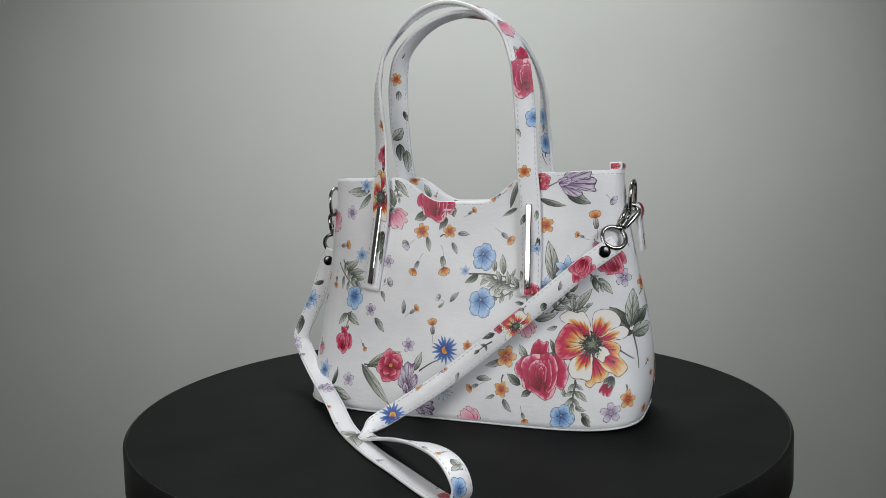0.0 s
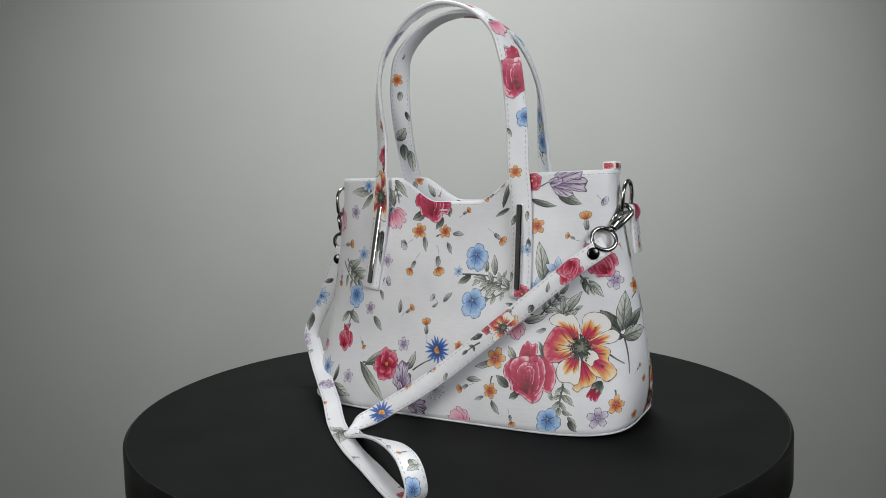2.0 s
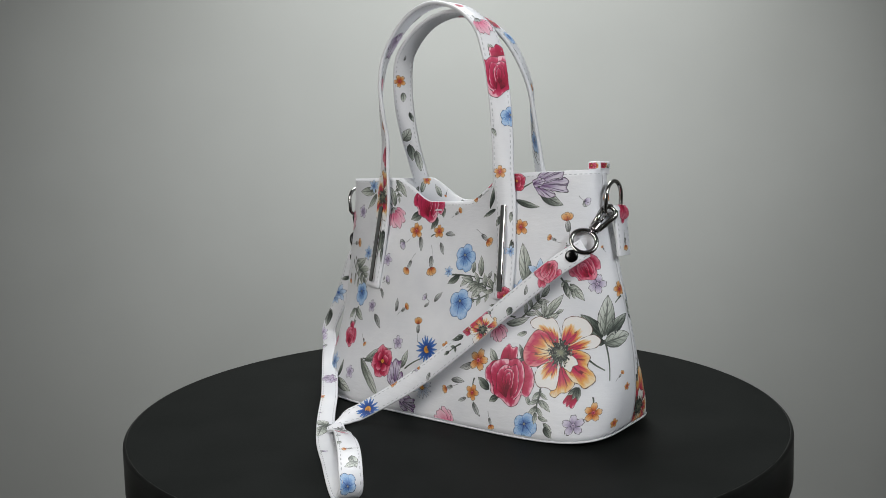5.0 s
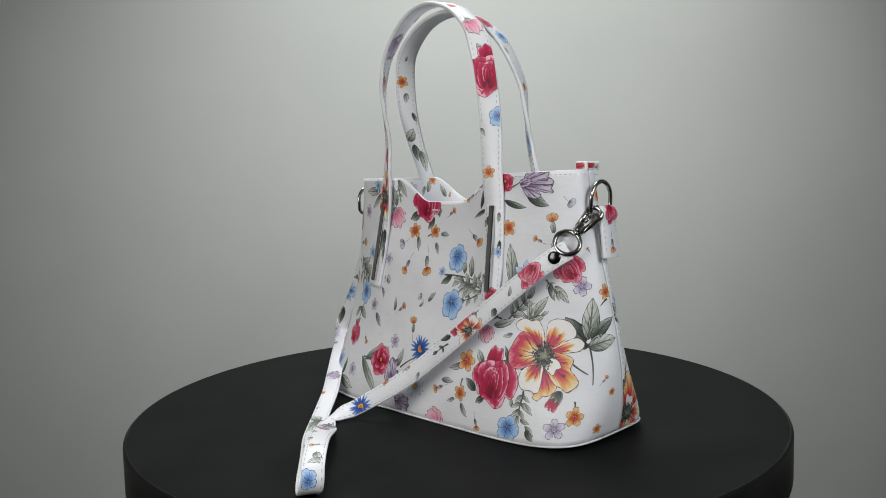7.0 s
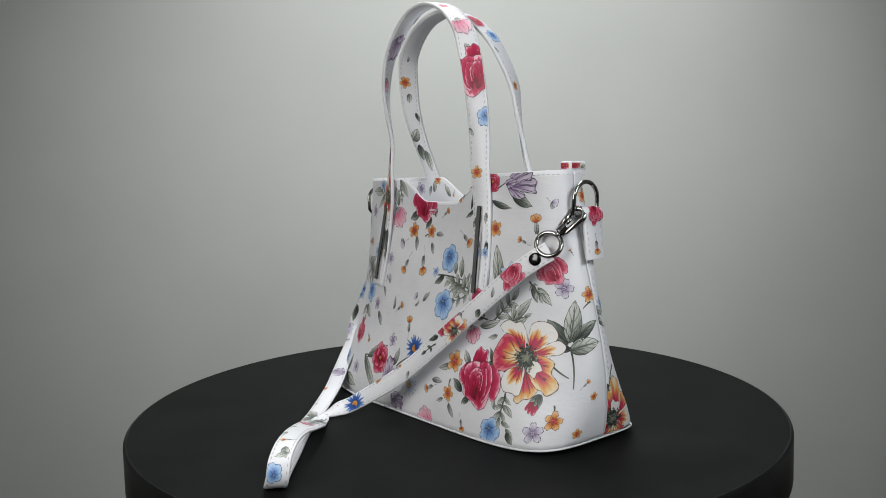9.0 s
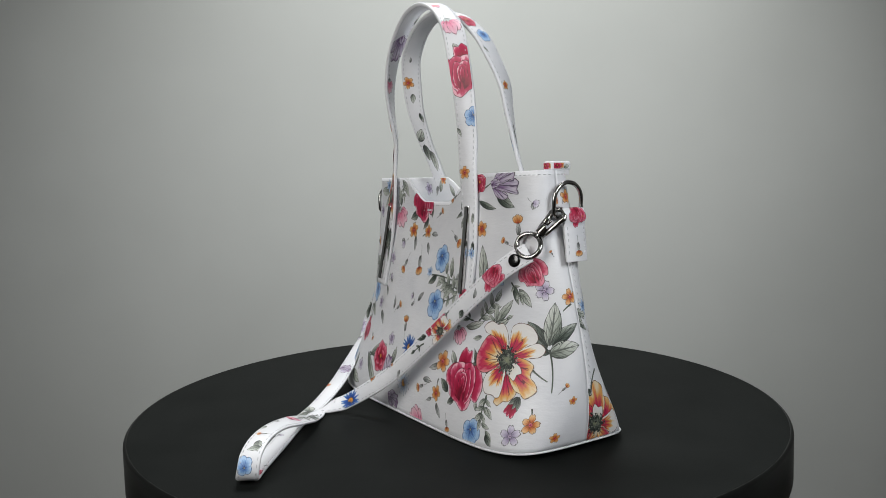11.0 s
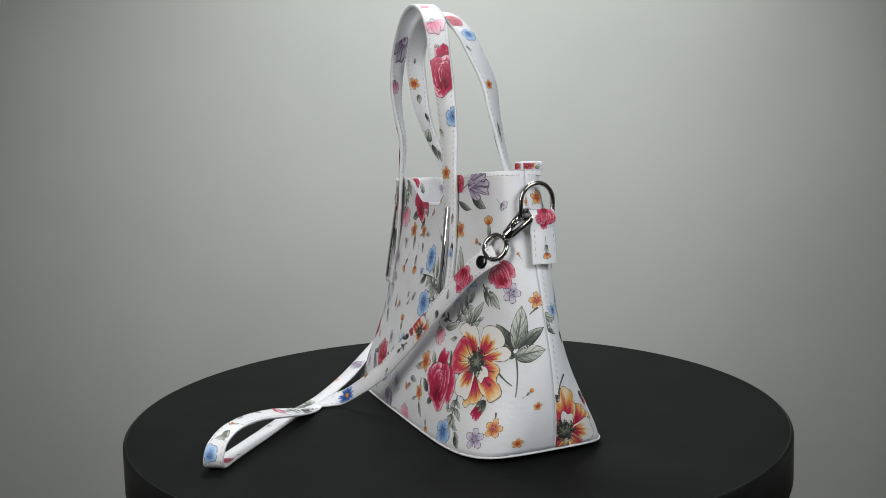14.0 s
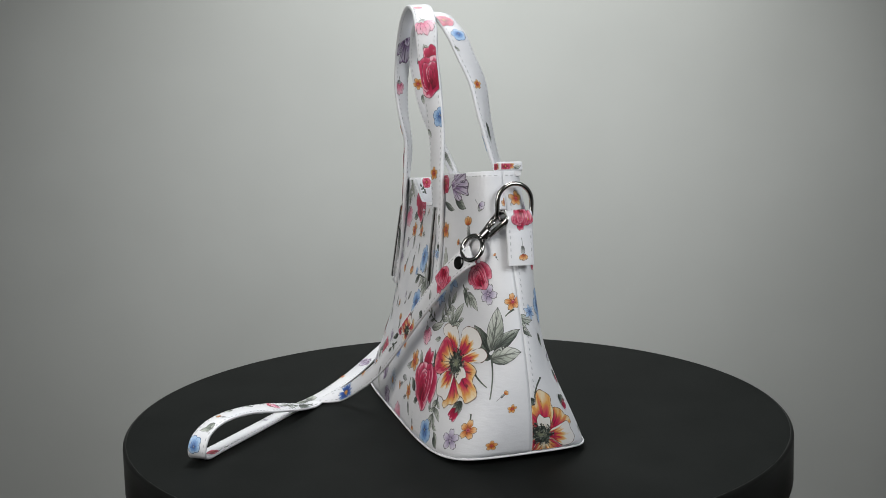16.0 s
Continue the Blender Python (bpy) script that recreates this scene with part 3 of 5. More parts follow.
INK_BLOOM_RED = ink("ink_red_bloom", [(0.0, (0.46, 0.010, 0.055)), (0.42, (0.56, 0.02, 0.09)), (0.62, (0.66, 0.14, 0.10)), (0.80, (0.77, 0.40, 0.10)), (1.0, (0.82, 0.68, 0.46))], (0.12, 0.02, 0.03), 0.40, 15, 0.975, half=0.3, hatch=8, reach=1.0)
INK_ORANGE = ink("ink_orange", [(0.0, (0.34, 0.02, 0.008)), (0.3, (0.56, 0.13, 0.028)), (0.6, (0.70, 0.33, 0.10)), (1.0, (0.76, 0.53, 0.30))], (0.12, 0.04, 0.02), 0.4, 9, 0.92, hatch=6, reach=0.7)
INK_BLUE = ink("ink_blue", [(0.0, (0.05, 0.09, 0.24)), (0.22, (0.10, 0.22, 0.52)), (0.55, (0.24, 0.43, 0.72)), (0.8, (0.50, 0.65, 0.83)), (1.0, (0.26, 0.43, 0.70))], (0.06, 0.11, 0.26), 0.42, 26, 0.965, hatch=9, reach=0.9)
INK_PALE_BLUE = ink("ink_pale_blue", [(0.0, (0.14, 0.25, 0.48)), (0.45, (0.42, 0.57, 0.78)), (1.0, (0.68, 0.77, 0.87))], (0.08, 0.12, 0.22), 0.4, 9, 0.92, hatch=5, reach=0.7)
INK_DEEP_BLUE = ink("ink_deep_blue", [(0.0, (0.012, 0.03, 0.15)), (0.5, (0.025, 0.10, 0.40)), (1.0, (0.14, 0.32, 0.66))], (0.012, 0.025, 0.1), 0.4, 6, 0.9)
INK_WHITE_BLUE = ink("ink_white_blue", [(0.0, (0.12, 0.16, 0.26)), (0.5, (0.58, 0.64, 0.74)), (1.0, (0.74, 0.77, 0.82))], (0.08, 0.11, 0.17), 0.3, 6, 0.86)
INK_LILAC = ink("ink_lilac", [(0.0, (0.05, 0.03, 0.09)), (0.28, (0.42, 0.35, 0.50)), (0.65, (0.62, 0.57, 0.68)), (1.0, (0.72, 0.69, 0.76))], (0.08, 0.06, 0.11), 0.45, 9, 0.91, hatch=6, reach=0.6)
INK_PURPLE = ink("ink_purple", [(0.0, (0.05, 0.015, 0.07)), (0.3, (0.24, 0.14, 0.29)), (0.55, (0.50, 0.43, 0.56)), (0.85, (0.66, 0.61, 0.69)), (1.0, (0.26, 0.13, 0.30))], (0.05, 0.02, 0.07), 0.5, 12, 0.95, hatch=7, reach=1.8)
INK_EYE = ink("ink_eye", [(0.0, (0.30, 0.31, 0.20)), (0.5, (0.10, 0.13, 0.10)), (1.0, (0.03, 0.04, 0.035))], (0.03, 0.04, 0.04), 0.9, 34, 0.97)
INK_GOLD = ink("ink_gold", [(0.0, (0.40, 0.12, 0.015)), (1.0, (0.76, 0.38, 0.06))], (0.2, 0.07, 0.02), 0.4, 20, 0.9)
INK_SPECK = ink("ink_speck", [(0.0, (0.58, 0.58, 0.46)), (1.0, (0.05, 0.06, 0.05))], (0.03, 0.04, 0.03), 0.3, 3, 0.9)
LINE_WIDTH = 0.00054
TINTED = {}


def line_for(mat):
    """The pen line that goes with an ink."""
    if mat not in TINTED:
        red, blue = mat in (INK_ROSE, INK_ROSE_LIGHT, INK_RED, INK_PINK), mat in (INK_BLUE, INK_PALE_BLUE, INK_DEEP_BLUE)
        warm = mat in (INK_ORANGE, INK_BLOOM, INK_BLOOM_WARM, INK_BLOOM_RED, INK_CREAM, INK_GOLD)
        if red:
            TINTED[mat] = make_plain("ink_line_red", (0.06, 0.006, 0.014), (0.18, 0.016, 0.036), 300, 0.5)
        elif blue:
            TINTED[mat] = make_plain("ink_line_blue", (0.02, 0.035, 0.08), (0.07, 0.12, 0.24), 300, 0.5)
        elif warm:
            TINTED[mat] = make_plain("ink_line_brown", (0.05, 0.02, 0.012), (0.16, 0.06, 0.03), 300, 0.5)
        else:
            TINTED[mat] = INK_LINE
    return TINTED[mat]


def on_panel(back):
    def place(u, v, lift):
        edge = float(np.interp(v, LEVELS, SEAM)) - 0.0006
        u = min(max(u, -edge), edge)
        return skin(u, min(max(v, 0.0035), rim_height(u) - 0.0006), lift, back)
    return place


def on_band(band, side):
    def place(u, v, lift):
        h = band.width / 2 - 0.0005
        return band.at(min(max(v, 0.0008), band.length - 0.0008), min(max(u, -h), h), side * (band.thick / 2 + lift))
    return place


class Sketch:
    """One printed motif, drawn flat round (u, v) on a surface and laid onto it."""

    count = 0

    def __init__(self, owner, place, u, v, turn):
        self.owner, self.place, self.u, self.v = owner, place, u, v
        self.c, self.s = math.cos(radians(turn)), math.sin(radians(turn))
        Sketch.count += 1
        self.base = 0.00012 + 0.000003 * (Sketch.count % 40)
        self.flat, self.uvs, self.faces, self.inks, self.slots = [], [], [], [], []

    def add(self, pts, uvs, faces, mat, layer):
        k = len(self.flat)
        self.flat += [(x, y, layer) for x, y in pts]
        self.uvs += uvs
        if mat not in self.slots:
            self.slots.append(mat)
        self.faces += [tuple(k + i for i in f) for f in faces]
        self.inks += [self.slots.index(mat)] * len(faces)

    def blade(self, x, y, turn, length, width, mat, layer=1, shape="petal", bend=0.0, rng=None):
        rows, cols = (12, 10) if width > 0.010 else (7, 6)
        pts, uvs, faces = [], [], []
        wob = [rng.uniform(-1, 1) for _ in range(8)] if rng else [0] * 8
        for i in range(rows + 1):
            v = i / rows
            for j in range(cols + 1):
                u = 2 * j / cols - 1
                if shape == "leaf":
                    w, far = max(math.sin(math.pi * min(v ** 0.82, 1)), 0.0) ** 0.85, 1.0
                elif shape == "fan":
                    w = 0.10 + 0.90 * min(1.0, v / 0.78) ** 0.85 - 0.18 * max(v - 0.78, 0) * 4
                    far = 1.0 - 0.20 * abs(u) ** 2.2 + 0.05 * math.sin(3.3 * u + wob[0] * 3) + 0.035 * math.sin(7.0 * u + wob[1] * 3)
                elif shape == "broad":
                    w = 0.12 + 0.88 * math.sin(0.5 * math.pi * min(1.0, v / 0.72)) - 0.10 * max(v - 0.6, 0) ** 2 * 6
                    far = (1 - 0.62 * abs(u) ** 2.7) ** 0.6 + 0.045 * math.sin(2.9 * u + wob[0] * 3) + 0.03 * math.sin(6.5 * u + wob[1] * 3) - 0.05 * math.exp(-((u - 0.4 * wob[4]) / 0.16) ** 2)
                    w *= 1 + 0.09 * math.sin(5 * v + 3 * wob[2])
                elif shape == "strap":
                    w, far = 0.35 + 0.65 * math.sin(math.pi * min(0.1 + v * 0.85, 1)), 1.0 - 0.12 * u * u
                else:
                    w = 0.16 + 0.84 * math.sin(0.5 * math.pi * min(1.0, v * 1.25)) ** 1.1 - 0.12 * max(v - 0.75, 0) * 4
                    far = 1.0 - 0.30 * abs(u) ** 2.6
                    if shape == "heart":
                        far -= 0.13 * math.exp(-(u / 0.28) ** 2)
                    if shape == "frill":
                        far += 0.055 * math.sin(3.1 * u + wob[0] * 3) + 0.035 * math.sin(7.3 * u + wob[1] * 3)
                        w *= 1 + 0.08 * wob[2] * math.sin(4 * v + wob[3])
                a, b = v * far * length, u * w * width / 2
                q = radians(turn + bend * v)
                ca, sa = math.cos(q), math.sin(q)
                px, py = x + a * ca - b * sa, y + a * sa + b * ca
                pts.append((px, py))
                uvs.append((u / 2 + 0.5, v))
        for i in range(rows):
            for j in range(cols):
                k = i * (cols + 1) + j
                faces.append((k, k + 1, k + cols + 2, k + cols + 1))
        self.add(pts, uvs, faces, mat, layer)
        c = cols + 1
        rim = [i * c for i in range(rows + 1)] + [rows * c + j for j in range(1, cols)] + [i * c + cols for i in range(rows, -1, -1)]
        self.outline([pts[i] for i in rim], line_for(mat), layer + 0.1, min(LINE_WIDTH, width * 0.09))

    def outline(self, rim, mat, layer, width, closed=False):
        """A pen line of uneven weight along an edge."""
        pts, n = [], len(rim)
        for i, (x, y) in enumerate(rim):
            ax, ay = rim[i - 1] if i or closed else rim[0]
            cx, cy = rim[(i + 1) % n] if i < n - 1 or closed else rim[-1]
            d = math.hypot(cx - ax, cy - ay) or 1e-9
            w = width * (0.55 + 0.45 * math.sin(1.7 * i + len(self.flat)))
            nx, ny = (cy - ay) / d * w, -(cx - ax) / d * w
            pts += [(x - nx * 0.5, y - ny * 0.5), (x + nx * 0.5, y + ny * 0.5)]
        faces = [(2 * i, 2 * ((i + 1) % n), 2 * ((i + 1) % n) + 1, 2 * i + 1) for i in range(n if closed else n - 1)]
        self.add(pts, [(0.5, 0.5)] * len(pts), faces, mat, layer)

    def petal(self, base, rim, size, mat, layer=1, rings=7, pen=1.0):
        """A petal of free shape: its rim, in units of size, fans out from its base."""
        pts, uvs, faces = [], [], []
        edge = spline(rim, 5)
        n = len(edge)
        for i in range(rings + 1):
            v = i / rings
            for j, (ex, ey) in enumerate(edge):
                pts.append(((base[0] + (ex - base[0]) * v) * size, (base[1] + (ey - base[1]) * v) * size))
                uvs.append((0.06 + 0.88 * j / (n - 1), v))
        for i in range(rings):
            for j in range(n - 1):
                k = i * n + j
                faces.append((k, k + n, k + n + 1, k + 1))
        self.add(pts, uvs, faces, mat, layer)
        self.outline([(ex * size, ey * size) for ex, ey in edge], line_for(mat), layer + 0.1, min(LINE_WIDTH * 1.15, size * 0.03) * pen)

    def disc(self, x, y, radius, mat, layer=2, lobes=0, depth=0.0, turn=0.0, squash=1.0, rings=5, steps=36, off=(0, 0)):
        pts, uvs, faces = [], [], []
        for i in range(rings + 1):
            v = i / rings
            for j in range(steps):
                q = 2 * math.pi * j / steps
                r = radius * v * (1 - depth * v * (0.5 - 0.5 * math.cos(lobes * q)) ** 3)
                px, py = r * math.cos(q) + off[0] * (1 - v), r * squash * math.sin(q) + off[1] * (1 - v)
                ca, sa = math.cos(radians(turn)), math.sin(radians(turn))
                pts.append((x + px * ca - py * sa, y + px * sa + py * ca))
                uvs.append((0.5 + 0.4 * math.cos(q) if lobes == 0 else 0.5 + 0.42 * math.sin(lobes * q * 0.5), v))
        for i in range(rings):
            for j in range(steps):
                k, h = i * steps + j, i * steps + (j + 1) % steps
                faces.append((k, h, h + steps, k + steps))
        self.add(pts, uvs, faces, mat, layer)
        if radius > 0.003:
            self.outline(pts[-steps:], line_for(mat), layer + 0.1, LINE_WIDTH, True)

    def line(self, x0, y0, x1, y1, width, mat, layer=0, bow=0.0):
        pts, uvs, faces, n = [], [], [], 8
        dx, dy = x1 - x0, y1 - y0
        d = math.hypot(dx, dy) or 1e-6
        for i in range(n + 1):
            t = i / n
            k = bow * d * 4 * t * (1 - t)
            cx, cy = x0 + dx * t - dy / d * k, y0 + dy * t + dx / d * k
            w = width * (1 - 0.45 * t) / 2
            pts += [(cx - dy / d * w, cy + dx / d * w), (cx + dy / d * w, cy - dx / d * w)]
            uvs += [(0.3, t * 0.8), (0.7, t * 0.8)]
        for i in range(n):
            faces.append((2 * i, 2 * i + 1, 2 * i + 3, 2 * i + 2))
        self.add(pts, uvs, faces, mat, layer)

    def finish(self, name, label=""):
        verts = []
        for x, y, layer in self.flat:
            verts.append(self.place(self.u + x * self.c - y * self.s, self.v + x * self.s + y * self.c, self.base + 0.00005 * layer))
        ob = ob_from(name, verts, self.faces, self.slots, self.owner, label, True, self.uvs)
        ob.data.polygons.foreach_set("material_index", self.inks)
        return ob


dice = random.Random(7)


def leaf(where, u, v, size, turn, wide=0.4):
    k = Sketch(*where, u, v, turn)
    k.blade(0, 0, 0, size, size * wide, INK_LEAF, 0, "leaf", dice.uniform(-14, 14))
    k.finish("printed_leaf", "grey-green printed leaf")


def dark_leaf(where, u, v, size, turn, wide=0.4):
    k = Sketch(*where, u, v, turn)
    k.blade(0, 0, 0, size, size * wide, INK_DARK_LEAF, 0, "leaf", dice.uniform(-16, 16))
    k.finish("printed_leaf", "dark green printed leaf")


def small_leaf(where, u, v, size, turn):
    k = Sketch(*where, u, v, turn)
    k.blade(0, 0, 0, size, size * 0.36, INK_GREY_LEAF, 0, "leaf", dice.uniform(-20, 20))
    k.finish("printed_leaf", "small grey printed leaf")


def stem(where, u, v, size, turn):
    k = Sketch(*where, u, v, turn)
    k.line(0, 0, size, 0, 0.0015, INK_STEM, 0, dice.uniform(-0.10, 0.10))
    k.finish("printed_stem")


def ring_of_petals(k, count, size, wide, mat, shape, start=0.0, layer=1, jitter=6.0, base=0.05):
    for i in range(count):
        a = start + 360 * i / count + dice.uniform(-jitter, jitter)
        q = radians(a)
        f = dice.uniform(0.9, 1.06)
        k.blade(base * size * math.cos(q), base * size * math.sin(q), a, size * f, size * wide, mat, layer + 0.25 * i, shape, 0, dice)


def five_petals(where, u, v, size, turn, mat, eye, name, label):
    k = Sketch(*where, u, v, turn + dice.uniform(-20, 20))
    ring_of_petals(k, 5, size, 0.68, mat, "heart")
    k.disc(0, 0, size * 0.17, eye, 3, steps=12, rings=2)
    k.finish(name, label)


def orange_flower(where, u, v, size, turn):
    five_petals(where, u, v, size, turn, INK_ORANGE, INK_RED, "printed_flower", "small orange printed flower")


def lilac_flower(where, u, v, size, turn):
    five_petals(where, u, v, size, turn, INK_LILAC, INK_PURPLE, "printed_flower", "small lilac printed flower")


def pale_blue_flower(where, u, v, size, turn):
    k = Sketch(*where, u, v, turn)
    ring_of_petals(k, 6, size, 0.52, INK_PALE_BLUE, "leaf", base=0.08)
    k.disc(0, 0, size * 0.16, INK_DEEP_BLUE, 3, steps=12, rings=2)
    k.finish("printed_flower", "pale blue printed flower")


def pink_flower(where, u, v, size, turn):
    """Seen from the side: fluted petals fanning out of a small grey calyx."""
    k = Sketch(*where, u, v, turn)
    for i, (a, far, wide) in enumerate(((-62, 1.15, 0.62), (58, 1.2, 0.62), (-32, 1.4, 0.72), (28, 1.42, 0.72), (-2, 1.5, 0.78))):
        k.blade(-0.6 * size, 0, a, size * far, size * wide, INK_PINK, 1 + 0.4 * i, "frill", -a * 0.25, dice)
    for i, a in enumerate((-40, 40, 0)):
        k.blade(-0.85 * size, 0, a, size * 0.55, size * 0.24, INK_GREY_LEAF, 4 + 0.3 * i, "leaf")
    k.line(-1.3 * size, 0, -0.8 * size, 0, 0.0008, INK_STEM, 3, 0.1)
    k.finish("printed_flower", "pink printed flower")


def blue_trumpet(where, u, v, size, turn):
    k = Sketch(*where, u, v, turn + dice.uniform(-25, 25))
    k.disc(0, 0, size * 1.04, INK_BLUE, 1, lobes=5, depth=0.2, squash=0.9, rings=7, steps=50, off=(size * 0.2, size * 0.12))
    for i in range(5):
        a = radians(72 * i + 36)
        k.line(size * 0.2, size * 0.12, size * 0.8 * math.cos(a), size * 0.8 * math.sin(a), size * 0.055, INK_DEEP_BLUE, 2)
    k.disc(size * 0.2, size * 0.12, size * 0.10, INK_SPECK, 3, steps=12, rings=2)
    k.finish("printed_flower", "sky-blue printed morning glory")


def bud(where, u, v, size, turn):
    """A small orange trumpet on a hair-thin stalk, from the stalk's end to the flower's rim."""
    k = Sketch(*where, u, v, turn)
    k.line(0, 0, size * 0.5, 0, 0.0005, INK_HAIR, 0, dice.uniform(-0.1, 0.1))
    k.blade(size * 0.36, 0, 0, size * 0.42, size * 0.18, INK_GREY_LEAF, 1, "strap")
    for i, a in enumerate((-38, 0, 38)):
        k.blade(size * 0.72, 0, a, size * 0.29, size * 0.20, INK_ORANGE, 2 + 0.2 * i, "heart")
    k.finish("printed_flower", "tiny orange printed bud on a thin stalk")


def grey_bud(where, u, v, size, turn):
    k = Sketch(*where, u, v, turn)
    k.line(0, 0, size * 0.6, 0, 0.0005, INK_HAIR, 0, dice.uniform(-0.1, 0.1))
    for i, a in enumerate((-42, 0, 42)):
        k.blade(size * 0.5, 0, a, size * 0.48, size * 0.34, INK_LILAC if i else INK_GREY_LEAF, 1 + 0.2 * i, "heart")
    k.finish("printed_flower", "tiny grey-lilac printed bud")


def red_bud(where, u, v, size, turn):
    k = Sketch(*where, u, v, turn)
    for i, a in enumerate((-16, 0, 16)):
        k.blade(size * 0.2, 0, a, size * 0.8, size * 0.32, INK_ROSE, 1 + 0.2 * i, "petal")
    for i, a in enumerate((-26, 4, 28)):
        k.blade(0, 0, a, size * 0.62, size * 0.24, INK_DARK_LEAF, 2 + 0.2 * i, "leaf")
    k.finish("printed_flower", "red printed rosebud in dark sepals")


def rose(where, u, v, size, turn, mat=None):
    """A full-blown rose: outer petals, then the cupped heart, each petal over the last."""
    dim = mat or INK_ROSE
    lit = INK_RED if mat else INK_ROSE_LIGHT
    k = Sketch(*where, u, v, turn - 90)
    k.petal((-0.05, 0.2), [(-0.42, 0.35), (-0.36, 0.78), (-0.14, 1.06), (0.02, 0.95), (0.20, 0.98), (0.24, 0.70), (0.20, 0.40)], size, dim, 1)
    k.petal((-0.1, -0.1), [(-0.30, 0.50), (-0.66, 0.44), (-0.94, 0.14), (-0.92, -0.18), (-0.70, -0.34), (-0.62, -0.64), (-0.25, -0.72)], size, dim, 2)
    k.petal((0.2, -0.1), [(0.30, 0.45), (0.58, 0.54), (0.88, 0.22), (0.97, -0.22), (0.80, -0.62), (0.58, -0.58), (0.40, -0.70)], size, lit, 3)
    k.petal((0.05, 0.0), [(-0.60, -0.30), (-0.50, -0.66), (-0.18, -0.82), (0.16, -1.02), (0.46, -0.86), (0.58, -0.42)], size, dim, 4)
    k.petal((-0.1, -0.45), [(-0.55, -0.42), (-0.74, 0.10), (-0.60, 0.42), (-0.20, 0.56), (0.06, 0.50)], size, lit, 5)
    k.petal((0.12, -0.55), [(-0.06, 0.52), (0.24, 0.60), (0.48, 0.42), (0.60, 0.02), (0.52, -0.50), (0.30, -0.78)], size, lit, 6)
    k.petal((0.0, -0.75), [(-0.42, -0.52), (-0.46, 0.02), (-0.22, 0.34), (0.06, 0.28), (0.10, -0.10)], size, dim, 7)
    k.petal((0.15, -0.70), [(0.02, 0.30), (0.26, 0.38), (0.38, 0.04), (0.40, -0.40), (0.22, -0.72)], size, lit, 8)
    k.petal((0.02, -0.50), [(-0.22, -0.22), (-0.18, 0.16), (0.04, 0.24), (0.20, 0.06), (0.18, -0.36)], size, dim, 9)
    k.petal((0.02, -0.34), [(-0.08, -0.22), (-0.09, 0.02), (0.02, 0.12), (0.10, -0.04), (0.09, -0.26)], size, lit, 10)
    k.finish("printed_rose", "crimson printed rose")


def red_flower(where, u, v, size, turn):
    k = Sketch(*where, u, v, turn)
    ring_of_petals(k, 5, size, 1.15, INK_RED, "frill", 10, 1, 10)
    ring_of_petals(k, 4, size * 0.66, 0.95, INK_RED, "frill", 40, 2, 12)
    k.disc(0.06 * size, -0.05 * size, size * 0.13, INK_GOLD, 4, steps=12, rings=2)
    k.finish("printed_flower", "red printed flower")


